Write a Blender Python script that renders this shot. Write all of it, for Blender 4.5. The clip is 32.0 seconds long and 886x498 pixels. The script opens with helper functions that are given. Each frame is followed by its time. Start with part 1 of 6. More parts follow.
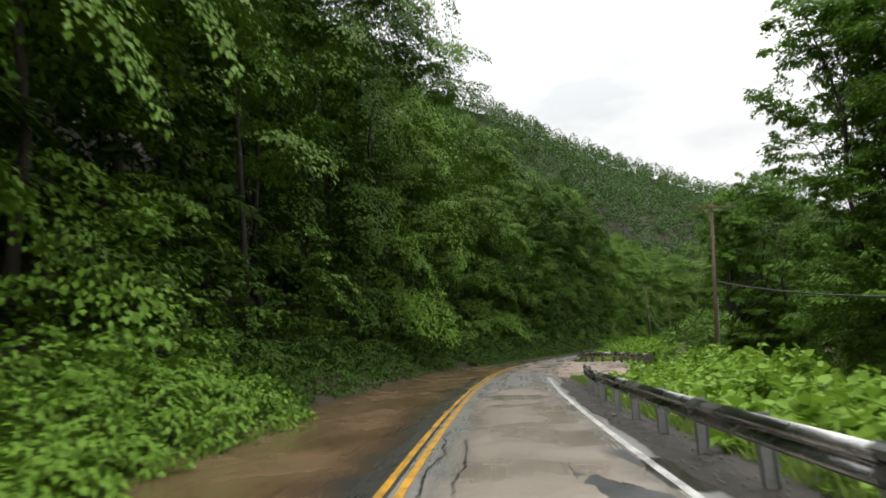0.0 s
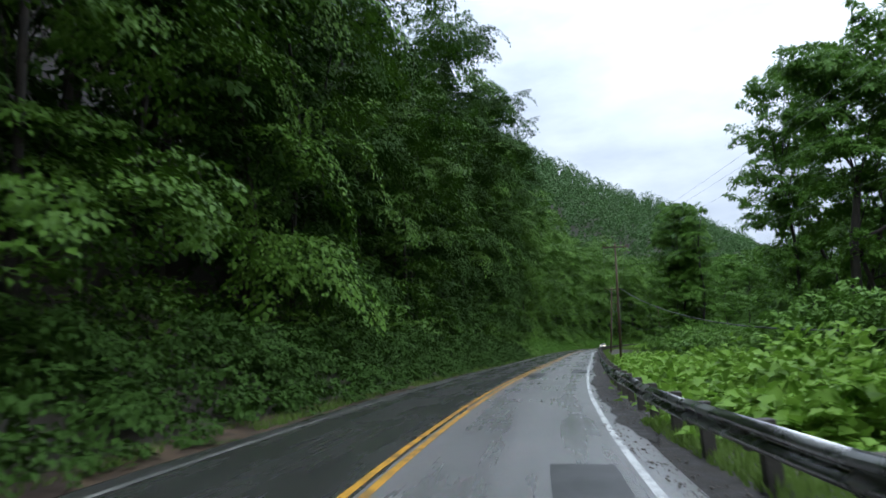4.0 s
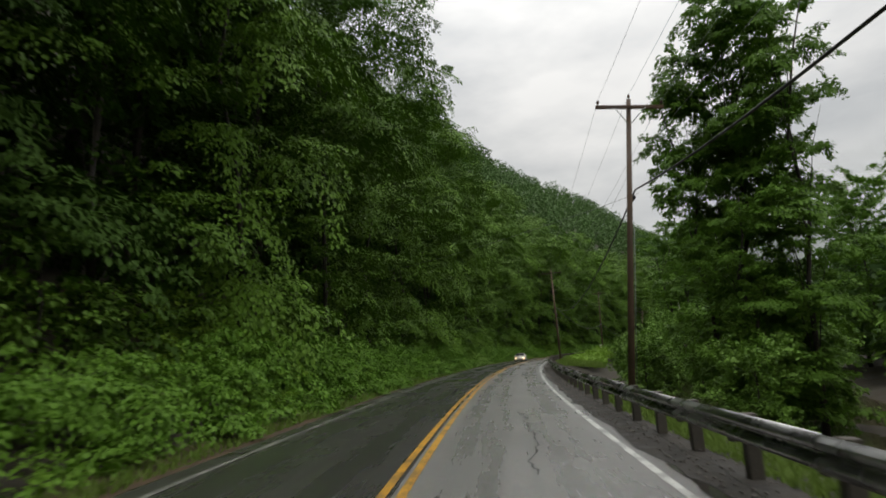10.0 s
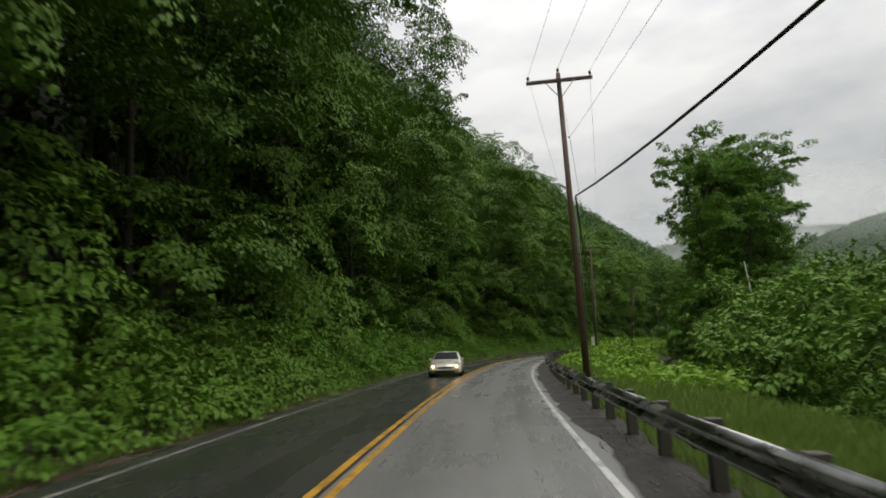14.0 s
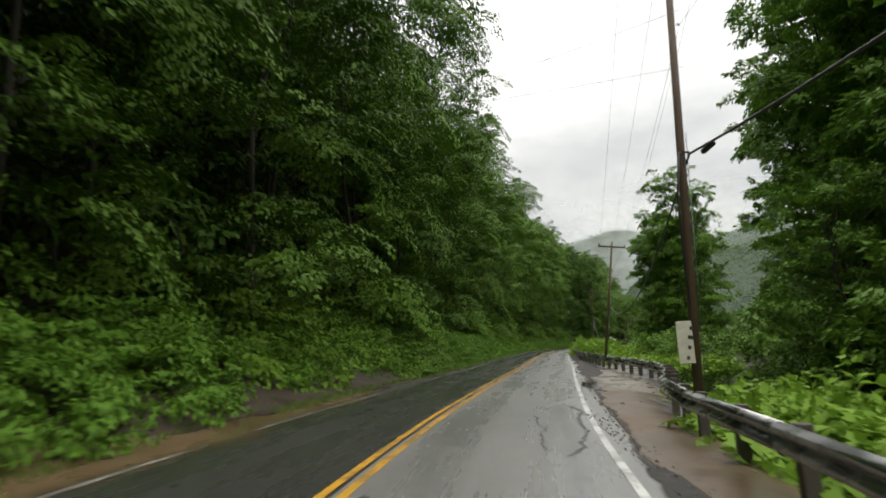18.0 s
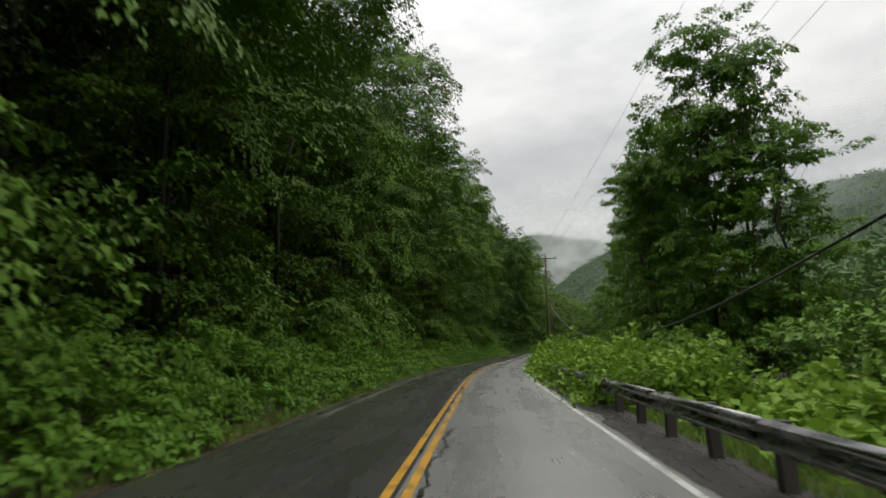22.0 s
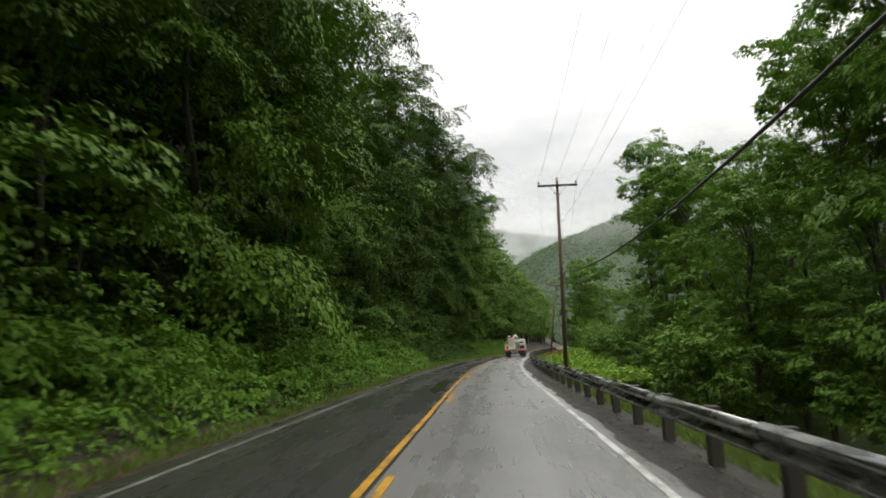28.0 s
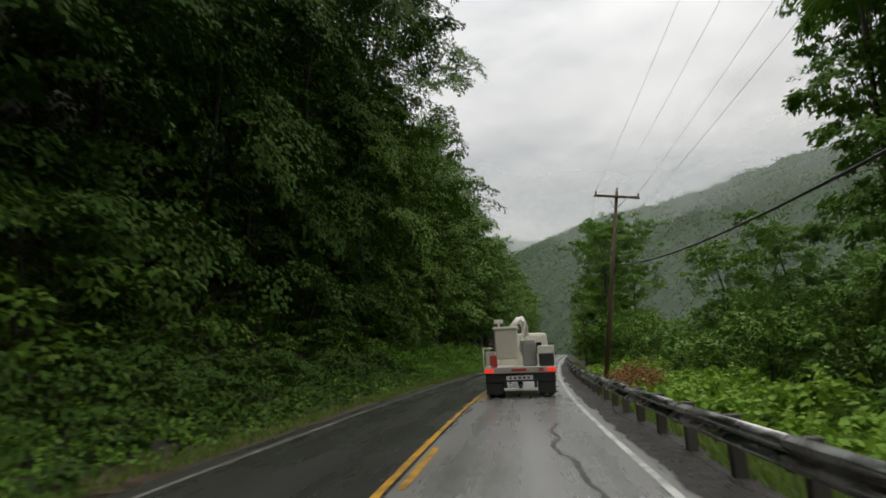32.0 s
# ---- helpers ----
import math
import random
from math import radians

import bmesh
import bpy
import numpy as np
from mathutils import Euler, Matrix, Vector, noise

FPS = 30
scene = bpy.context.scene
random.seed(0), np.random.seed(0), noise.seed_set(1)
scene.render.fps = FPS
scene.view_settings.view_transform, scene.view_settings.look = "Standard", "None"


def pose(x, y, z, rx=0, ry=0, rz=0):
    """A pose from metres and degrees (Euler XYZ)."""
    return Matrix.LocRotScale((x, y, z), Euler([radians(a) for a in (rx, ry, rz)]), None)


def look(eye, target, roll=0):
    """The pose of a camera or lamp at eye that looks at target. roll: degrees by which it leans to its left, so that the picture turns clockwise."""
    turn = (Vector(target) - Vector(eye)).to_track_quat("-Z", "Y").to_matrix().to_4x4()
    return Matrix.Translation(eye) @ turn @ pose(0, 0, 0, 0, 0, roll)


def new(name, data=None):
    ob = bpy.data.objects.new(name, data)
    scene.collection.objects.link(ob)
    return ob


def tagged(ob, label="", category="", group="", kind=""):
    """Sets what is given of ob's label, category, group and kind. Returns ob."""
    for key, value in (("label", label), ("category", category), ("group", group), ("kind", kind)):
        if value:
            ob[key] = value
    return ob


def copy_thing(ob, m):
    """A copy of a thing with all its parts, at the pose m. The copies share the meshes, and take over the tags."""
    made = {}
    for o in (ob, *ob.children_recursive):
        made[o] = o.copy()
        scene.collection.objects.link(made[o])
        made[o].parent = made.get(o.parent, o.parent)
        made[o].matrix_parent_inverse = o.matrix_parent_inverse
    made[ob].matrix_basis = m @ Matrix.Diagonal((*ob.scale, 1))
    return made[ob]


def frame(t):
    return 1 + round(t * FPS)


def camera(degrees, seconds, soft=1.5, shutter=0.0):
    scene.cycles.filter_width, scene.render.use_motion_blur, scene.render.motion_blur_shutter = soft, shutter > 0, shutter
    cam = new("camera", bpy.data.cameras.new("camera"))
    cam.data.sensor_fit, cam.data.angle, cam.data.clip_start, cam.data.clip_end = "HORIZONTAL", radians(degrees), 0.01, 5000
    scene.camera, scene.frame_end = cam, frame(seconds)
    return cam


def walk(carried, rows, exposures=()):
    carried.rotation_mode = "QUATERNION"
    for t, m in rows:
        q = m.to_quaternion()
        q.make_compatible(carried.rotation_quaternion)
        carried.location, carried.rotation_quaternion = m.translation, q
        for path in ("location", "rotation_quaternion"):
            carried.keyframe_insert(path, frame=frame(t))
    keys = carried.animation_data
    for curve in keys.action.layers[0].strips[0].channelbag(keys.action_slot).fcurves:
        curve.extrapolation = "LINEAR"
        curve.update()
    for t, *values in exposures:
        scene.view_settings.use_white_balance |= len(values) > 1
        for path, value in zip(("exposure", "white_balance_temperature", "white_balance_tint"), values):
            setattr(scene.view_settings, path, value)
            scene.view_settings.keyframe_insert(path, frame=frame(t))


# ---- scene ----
cam = camera(74.1, 32.0, soft=1.7, shutter=0.22)
PATH = [
    (0.0, (2.546, -7.102, 1.500), (0.083, 2.434, 3.231), -3.84),
    (1.0, (0.366, 5.809, 1.500), (-1.815, 15.421, 3.188), -2.11),
    (2.0, (-1.193, 18.726, 1.500), (-3.119, 28.365, 3.341), -0.06),
    (3.0, (-2.275, 31.481, 1.500), (-3.682, 41.221, 3.277), -0.25),
    (3.5, (-2.425, 37.880, 1.500), (-3.462, 47.688, 3.155), -1.36),
    (5.5, (-0.822, 64.085, 1.500), (-0.480, 73.937, 3.179), -2.15),
    (6.0, (0.209, 71.024, 1.500), (0.842, 80.842, 3.291), -2.79),
    (7.0, (2.671, 85.446, 1.500), (3.651, 95.239, 3.269), -2.41),
    (7.5, (3.840, 91.940, 1.500), (4.865, 101.736, 3.228), -1.97),
    (8.0, (5.068, 98.265, 1.500), (6.126, 108.060, 3.214), -2.16),
    (9.0, (7.214, 110.438, 1.500), (8.210, 120.242, 3.200), -1.19),
    (10.0, (9.428, 122.967, 1.500), (10.487, 132.753, 3.265), -2.65),
    (11.0, (11.788, 135.716, 1.500), (13.040, 145.494, 3.179), -0.94),
    (12.0, (14.830, 148.625, 1.500), (16.329, 158.378, 3.118), -1.37),
    (13.0, (18.231, 161.950, 1.500), (20.121, 171.629, 3.154), -1.12),
    (14.0, (22.165, 175.758, 1.500), (24.234, 185.408, 3.113), -1.62),
    (16.5, (32.979, 208.874, 1.500), (35.929, 218.297, 3.084), -0.39),
    (17.0, (35.688, 215.315, 1.500), (38.994, 224.615, 3.110), -0.61),
    (18.0, (42.051, 227.845, 1.500), (45.902, 236.936, 3.093), -0.86),
    (19.0, (49.011, 240.003, 1.500), (53.391, 248.792, 3.389), -2.09),
    (20.0, (56.648, 251.726, 1.500), (61.388, 260.345, 3.299), -2.17),
    (21.0, (63.586, 262.491, 1.500), (68.448, 271.069, 3.168), -0.81),
    (22.0, (70.551, 272.669, 1.500), (75.606, 281.130, 3.193), -1.76),
    (23.0, (77.805, 282.940, 1.500), (82.968, 291.345, 3.139), -1.53),
    (24.0, (85.348, 293.189, 1.500), (90.518, 301.584, 3.170), -1.62),
    (25.0, (93.311, 303.701, 1.500), (98.752, 311.920, 3.186), -2.37),
    (26.0, (101.260, 313.552, 1.500), (106.969, 321.567, 3.284), -3.99),
    (28.5, (122.447, 338.302, 1.500), (128.410, 346.157, 3.152), -1.62),
    (29.0, (126.724, 343.218, 1.500), (132.713, 351.048, 3.174), -1.35),
    (30.5, (140.006, 358.096, 1.500), (146.007, 365.938, 3.079), -1.13),
    (31.0, (144.592, 363.077, 1.500), (150.701, 370.824, 3.135), -2.56),
    (32.0, (154.202, 373.026, 1.500), (160.450, 380.639, 3.290), -2.21),
]
EXPO = [(0.0, 0.35, 6700, 9), (1.6, 0.26, 6700, 9), (2.4, 0.24, 5600, 6), (3.0, 0.2, 5400, 9), (4.5, 0.18, 5500, 9), (5.6, 0.16, 5800, 7), (6.0, -0.26, 6600, 9), (7.0, -0.38, 6600, 9), (8.0, -0.33, 6650, 9), (10.0, -0.3, 6700, 9), (11.0, 0.22, 6750, 9), (12.0, 0.0, 6750, 9),
        (13.0, -0.26, 6700, 9), (14.5, -0.2, 6700, 9), (16.5, 0.16, 6800, 9), (18.0, 0.16, 6800, 8), (19.0, 0.06, 6800, 9), (20.0, -0.31, 6750, 9), (21.0, -0.27, 6700, 9), (23.0, -0.15, 6700, 9), (24.0, -0.12, 6600, 9), (26.0, 0.14, 6850, 9), (28.5, 0.26, 6800, 9), (30.0, 0.06, 6800, 9), (31.0, 0.07, 6800, 9), (32.0, -0.33, 6700, 9)]
walk(cam, [(t, look(eye, target, roll)) for t, eye, target, roll in PATH], EXPO)

# ---------------------------------------------------------------- light
world = bpy.data.worlds.new("overcast_sky")
scene.world = world
world.use_nodes = True
wn, wl = world.node_tree.nodes, world.node_tree.links
wn.clear()
sky = wn.new("ShaderNodeTexSky")
sky.sky_type, sky.sun_disc, sky.sun_elevation, sky.sun_rotation = "NISHITA", False, radians(75), radians(39)
coord = wn.new("ShaderNodeTexCoord")
stretch = wn.new("ShaderNodeMapping")
stretch.inputs["Scale"].default_value = (1.6, 1.6, 4.2)
cloud = wn.new("ShaderNodeTexNoise")
cloud.inputs["Scale"].default_value, cloud.inputs["Detail"].default_value, cloud.inputs["Roughness"].default_value = 1.7, 7.0, 0.52
ramp = wn.new("ShaderNodeValToRGB")
ramp.color_ramp.elements[0].position, ramp.color_ramp.elements[0].color = 0.36, (0.66, 0.68, 0.70, 1)
ramp.color_ramp.elements[1].position, ramp.color_ramp.elements[1].color = 0.60, (1.0, 1.0, 0.995, 1)
dim = wn.new("ShaderNodeVectorMath")
dim.operation = "SCALE"
dim.inputs["Scale"].default_value = 0.10
mixw = wn.new("ShaderNodeMix")
mixw.data_type = "RGBA"
mixw.inputs["Factor"].default_value = 0.92
back = wn.new("ShaderNodeBackground")
back.inputs["Strength"].default_value = 1.0
outw = wn.new("ShaderNodeOutputWorld")
wl.new(coord.outputs["Generated"], stretch.inputs["Vector"])
wl.new(stretch.outputs["Vector"], cloud.inputs["Vector"])
wl.new(cloud.outputs["Fac"], ramp.inputs["Fac"])
wl.new(sky.outputs["Color"], dim.inputs[0])
wl.new(dim.outputs["Vector"], mixw.inputs["A"])
wl.new(ramp.outputs["Color"], mixw.inputs["B"])
# an overcast sky is brightest overhead
high = wn.new("ShaderNodeSeparateXYZ")
lift = wn.new("ShaderNodeMath")
lift.operation, lift.use_clamp = "MULTIPLY_ADD", False
lift.inputs[1].default_value, lift.inputs[2].default_value = 3.3, 0.93
top = wn.new("ShaderNodeMath")
top.operation = "MAXIMUM"
top.inputs[1].default_value = 0.0
bright = wn.new("ShaderNodeVectorMath")
bright.operation = "SCALE"
wl.new(coord.outputs["Generated"], high.inputs[0])
wl.new(high.outputs["Z"], top.inputs[0])
bow = wn.new("ShaderNodeMath")
bow.operation = "POWER"
bow.inputs[1].default_value = 3.0
wl.new(top.outputs[0], bow.inputs[0])
wl.new(bow.outputs[0], lift.inputs[0])
wl.new(lift.outputs[0], bright.inputs["Scale"])
wl.new(mixw.outputs["Result"], bright.inputs[0])
wl.new(bright.outputs["Vector"], back.inputs["Color"])
wl.new(back.outputs["Background"], outw.inputs["Surface"])

sun = new("sun", bpy.data.lights.new("sun", "SUN"))
sun.data.energy, sun.data.angle, sun.data.color = 0.5, radians(30), (1.0, 0.97, 0.92)
sun.matrix_world = look((0, 0, 300), (-40, -50, 50))

# ---------------------------------------------------------------- the road's line
HEADS = [-12.9, -10.8, -8.7, -5.8, 0.4, 6.2, 9.5, 10.4, 10.2, 10.1, 10.5, 12.2, 14.1, 15.2, 17.1, 19.3, 23.3, 28.7, 33.8, 34.9, 33.7, 34.5, 34.9, 36.6, 40.4, 41.7, 41.2, 40.9, 42.3, 44.5, 46.3, 48.4, 49.6, 50.2, 50.6, 50.8, 51.0]
S0, DS = -140.0, 0.5
SS = np.arange(S0, 700.0, DS)
_h = np.radians(np.interp(SS, -20.0 + 15.0 * np.arange(len(HEADS)), HEADS))
_x = np.concatenate([[0], np.cumsum(np.sin((_h[1:] + _h[:-1]) / 2) * DS)])
_y = np.concatenate([[0], np.cumsum(np.cos((_h[1:] + _h[:-1]) / 2) * DS)])
_i0 = int(round(-S0 / DS))
_x, _y = _x - _x[_i0], _y - _y[_i0]


def ways(s, l):
    """World x and y of points s along the road and l to the right of its middle."""
    s, l = np.asarray(s, float), np.asarray(l, float)
    x, y, h = np.interp(s, SS, _x), np.interp(s, SS, _y), np.interp(s, SS, _h)
    return x + l * np.cos(h), y - l * np.sin(h), h


def at(s, l, z=0.0, turn=0.0, size=1.0, lean=0.0):
    """A pose on the road's line: its y axis runs ahead along the road."""
    x, y, h = ways(s, l)
    return pose(float(x), float(y), z, 0, lean, -math.degrees(float(h)) + turn) @ Matrix.Scale(size, 4)


def wave(s, period, phase=0.0):
    return np.sin(np.asarray(s) * (2 * math.pi / period) + phase)


def ground_z(s, l):
    """Height of the ground s along and l to the right."""
    s, l = np.asarray(s, float), np.asarray(l, float)
    z = np.interp(l, [-400, -260, -140, -60, -22, -15, -11, -7.6, -5.6, -4.4, -3.6, 3.6, 4.6, 6.0, 9.0, 14, 20, 34, 44, 60, 120, 260, 400],
                  [150, 150, 98, 44, 14.5, 7.0, 3.2, 1.2, 0.45, 0.1, -0.05, -0.05, -0.08, -0.4, -2.0, -4.6, -6.0, -6.2, -4.0, -1.0, 12, 60, 90])
    z = z * np.where(l < -20, 1 + np.interp(s, [40, 90, 170, 300, 345, 400, 470, 560, 620], [0.0, 0.16, 0.52, 0.46, 0.42, 0.28, 0.22, 0.10, 0.0]) * np.clip((-l - 20) / 30, 0, 1), 1)
    far = np.clip((np.abs(l) - 4.5) / 10, 0, 1)
    z = z + far * (0.5 * wave(s, 17, 1.0) * wave(l, 11) + 0.9 * wave(s, 41) * wave(l, 29, 2.0) + 3.0 * np.clip(-l / 140, 0, 1) * wave(s, 130, 0.6))
    # the pull-offs on the river side
    for a, b, reach in ((20, 46, 9.0), (254, 280, 8.5)):
        flat = np.clip((s - a) / 5, 0, 1) * np.clip((b - s) / 5, 0, 1)
        z = np.where((l > 3.4) & (l < reach), z * (1 - flat) - 0.05 * flat, z)
    return z


# ---------------------------------------------------------------- mesh helpers
def mesh_of(name, verts, faces, mats, smooth=False, slots=None):
    """A mesh from arrays: verts (n, 3), faces (m, 3) or (m, 4)."""
    me = bpy.data.meshes.new(name)
    verts, faces = np.asarray(verts, np.float32), np.asarray(faces, np.int32)
    n, m, k = len(verts), len(faces), faces.shape[1]
    me.vertices.add(n)
    me.vertices.foreach_set("co", verts.ravel())
    me.loops.add(m * k)
    me.loops.foreach_set("vertex_index", faces.ravel())
    me.polygons.add(m)
    me.polygons.foreach_set("loop_start", np.arange(0, m * k, k, dtype=np.int32))
    for one in mats if isinstance(mats, (list, tuple)) else [mats]:
        me.materials.append(one)
    if slots is not None:
        me.polygons.foreach_set("material_index", np.asarray(slots, np.int32))
    me.update(calc_edges=True)
    if smooth:
        me.polygons.foreach_set("use_smooth", np.ones(m, bool))
    return me


def part(name, bm, material, parent, label=""):
    """One bmesh as one mesh object under its thing."""
    me = bpy.data.meshes.new(name)
    bm.to_mesh(me)
    bm.free()
    me.materials.append(material)
    ob = new(name, me)
    ob.parent = parent
    return tagged(ob, label)


def part_mesh(name, me, parent, label=""):
    ob = new(name, me)
    ob.parent = parent
    return tagged(ob, label)


def box(bm, x0, x1, y0, y1, z0, z1, bevel=0.0, m=None):
    r = bmesh.ops.create_cube(bm, size=1.0)
    vs = r["verts"]
    for v in vs:
        v.co = Vector((x0 + (v.co.x + 0.5) * (x1 - x0), y0 + (v.co.y + 0.5) * (y1 - y0), z0 + (v.co.z + 0.5) * (z1 - z0)))
    if bevel:
        es = {e for v in vs for e in v.link_edges}
        r = bmesh.ops.bevel(bm, geom=list(es), offset=bevel, segments=2, affect="EDGES", profile=0.5)
        vs = list({v for f in r["faces"] for v in f.verts} | {v for v in vs if v.is_valid})
    if m is not None:
        bmesh.ops.transform(bm, matrix=m, verts=vs)
    return bm


def tube(bm, points, radii, sides=8, cap=True):
    """A tapering tube along points."""
    rings = []
    pts = [Vector(p) for p in points]
    for i, p in enumerate(pts):
        d = (pts[min(i + 1, len(pts) - 1)] - pts[max(i - 1, 0)]).normalized()
        a = d.orthogonal().normalized() if abs(d.z) < 0.9 else Vector((1, 0, 0)).cross(d).normalized()
        b = d.cross(a).normalized()
        r = radii[i] if isinstance(radii, (list, tuple)) else radii
        rings.append([bm.verts.new(p + (a * math.cos(k * 2 * math.pi / sides) + b * math.sin(k * 2 * math.pi / sides)) * r) for k in range(sides)])
    for ra, rb in zip(rings[:-1], rings[1:]):
        for k in range(sides):
            f = bm.faces.new((ra[k], ra[(k + 1) % sides], rb[(k + 1) % sides], rb[k]))
            f.smooth = True
    if cap:
        bm.faces.new(rings[0][::-1])
        bm.faces.new(rings[-1])
    return bm


# ---------------------------------------------------------------- materials
def node_mat(name):
    m = bpy.data.materials.new(name)
    m.use_nodes = True
    return m, m.node_tree.nodes, m.node_tree.links, m.node_tree.nodes["Principled BSDF"]


def surface(name, dark, light, scale=4.0, rough=(0.6, 0.85), bump=0.3, fine=40.0, metal=0.0, spec=0.5, random=0.0, where="Object"):
    """A material with two scales of variation in colour, gloss and relief."""
    m, n, l, p = node_mat(name)
    tc = n.new("ShaderNodeTexCoord")
    big, small = n.new("ShaderNodeTexNoise"), n.new("ShaderNodeTexNoise")
    for t, sc, de in ((big, scale, 5.0), (small, fine, 3.0)):
        t.inputs["Scale"].default_value, t.inputs["Detail"].default_value = sc, de
        l.new(tc.outputs[where], t.inputs["Vector"])
    mixf = n.new("ShaderNodeMath")
    mixf.operation = "MULTIPLY_ADD"
    mixf.inputs[1].default_value, mixf.inputs[2].default_value = 0.45, 0.0
    l.new(small.outputs["Fac"], mixf.inputs[0])
    add = n.new("ShaderNodeMath")
    add.operation = "MULTIPLY_ADD"
    add.inputs[1].default_value = 0.9
    l.new(big.outputs["Fac"], add.inputs[0])
    l.new(mixf.outputs[0], add.inputs[2])
    last = add.outputs[0]
    if random:
        oi = n.new("ShaderNodeObjectInfo")
        ra = n.new("ShaderNodeMath")
        ra.operation = "MULTIPLY_ADD"
        ra.inputs[1].default_value = random
        l.new(oi.outputs["Random"], ra.inputs[0])
        l.new(last, ra.inputs[2])
        last = ra.outputs[0]
    cr = n.new("ShaderNodeValToRGB")
    cr.color_ramp.elements[0].position, cr.color_ramp.elements[0].color = 0.42, (*dark, 1)
    cr.color_ramp.elements[1].position, cr.color_ramp.elements[1].color = 0.92 + random * 0.5, (*light, 1)
    l.new(last, cr.inputs["Fac"])
    l.new(cr.outputs["Color"], p.inputs["Base Color"])
    mr = n.new("ShaderNodeMapRange")
    mr.inputs["From Min"].default_value, mr.inputs["From Max"].default_value = 0.35, 0.65
    mr.inputs["To Min"].default_value, mr.inputs["To Max"].default_value = rough
    l.new(big.outputs["Fac"], mr.inputs["Value"])
    l.new(mr.outputs["Result"], p.inputs["Roughness"])
    p.inputs["Metallic"].default_value = metal
    p.inputs["Specular IOR Level"].default_value = spec
    if bump:
        bu = n.new("ShaderNodeBump")
        bu.inputs["Strength"].default_value, bu.inputs["Distance"].default_value = bump, 0.02
        l.new(add.outputs[0], bu.inputs["Height"])
        l.new(bu.outputs["Normal"], p.inputs["Normal"])
    return m


def leaf_mat(name, dark, mid, bright, rough=0.52, passing=0.12, broad=0.22, patch=0.42):
    """Leaves: colour by leaf, by tree and by broad patches; a little light passes through."""
    m, n, l, p = node_mat(name)
    geo, oi, tc = n.new("ShaderNodeNewGeometry"), n.new("ShaderNodeObjectInfo"), n.new("ShaderNodeTexCoord")
    no = n.new("ShaderNodeTexNoise")
    no.inputs["Scale"].default_value, no.inputs["Detail"].default_value = patch, 4.0
    l.new(tc.outputs["Object"], no.inputs["Vector"])
    a = n.new("ShaderNodeMath")
    a.operation = "MULTIPLY_ADD"
    a.inputs[1].default_value = 0.32
    l.new(geo.outputs["Random Per Island"], a.inputs[0])
    b = n.new("ShaderNodeMath")
    b.operation = "MULTIPLY_ADD"
    b.inputs[1].default_value = broad
    l.new(oi.outputs["Random"], b.inputs[0])
    l.new(a.outputs[0], b.inputs[2])
    c = n.new("ShaderNodeMath")
    c.operation = "MULTIPLY_ADD"
    c.inputs[1].default_value = 1.15
    l.new(no.outputs["Fac"], c.inputs[0])
    l.new(b.outputs[0], c.inputs[2])
    l.new(a.outputs[0], b.inputs[2])
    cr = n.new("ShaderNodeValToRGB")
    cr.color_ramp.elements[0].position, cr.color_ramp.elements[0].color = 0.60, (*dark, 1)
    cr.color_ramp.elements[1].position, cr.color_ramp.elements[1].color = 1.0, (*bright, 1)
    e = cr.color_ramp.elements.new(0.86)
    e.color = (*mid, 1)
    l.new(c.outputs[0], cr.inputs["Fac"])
    l.new(cr.outputs["Color"], p.inputs["Base Color"])
    p.inputs["Roughness"].default_value = rough
    p.inputs["Specular IOR Level"].default_value = 0.14
    tr = n.new("ShaderNodeBsdfTranslucent")
    l.new(cr.outputs["Color"], tr.inputs["Color"])
    mx = n.new("ShaderNodeMixShader")
    mx.inputs[0].default_value = passing
    l.new(p.outputs["BSDF"], mx.inputs[1])
    l.new(tr.outputs["BSDF"], mx.inputs[2])
    l.new(mx.outputs["Shader"], n["Material Output"].inputs["Surface"])
    return m


# LEAF_WOOD, LEAF_BANK and LEAF_WEED carry some hill shade in their colour
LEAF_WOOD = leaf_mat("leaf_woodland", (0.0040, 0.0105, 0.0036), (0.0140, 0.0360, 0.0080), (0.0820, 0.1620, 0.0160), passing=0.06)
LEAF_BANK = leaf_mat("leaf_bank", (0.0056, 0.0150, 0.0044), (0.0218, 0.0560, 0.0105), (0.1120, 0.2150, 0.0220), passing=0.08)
LEAF_VINE = leaf_mat("leaf_kudzu", (0.0240, 0.0640, 0.0070), (0.0700, 0.1600, 0.0150), (0.1700, 0.2950, 0.0330), passing=0.3)
LEAF_RIVER = leaf_mat("leaf_river_tree", (0.0140, 0.0380, 0.0070), (0.0370, 0.0920, 0.0130), (0.0980, 0.1950, 0.0230), passing=0.30)
LEAF_BUSH = leaf_mat("leaf_river_bush", (0.0140, 0.0420, 0.0068), (0.0420, 0.1020, 0.0130), (0.1050, 0.2000, 0.0260), passing=0.18)
LEAF_WEED = leaf_mat("leaf_weeds", (0.0042, 0.0140, 0.0026), (0.0225, 0.0640, 0.0074), (0.1150, 0.2350, 0.0240), passing=0.2)
# same foliage with deep shade put into its colour, not another species
LEAF_SHADE = leaf_mat("leaf_shade", (0.0026, 0.0085, 0.0018), (0.0085, 0.0260, 0.0040), (0.0400, 0.0850, 0.0090), rough=0.72, passing=0.05)
GRASS = leaf_mat("grass_blades", (0.035, 0.075, 0.014), (0.075, 0.15, 0.025), (0.16, 0.24, 0.05), rough=0.55, passing=0.3)
DRY_GRASS = leaf_mat("dry_grass_blades", (0.12, 0.10, 0.03), (0.24, 0.19, 0.055), (0.34, 0.27, 0.09), rough=0.6, passing=0.25)
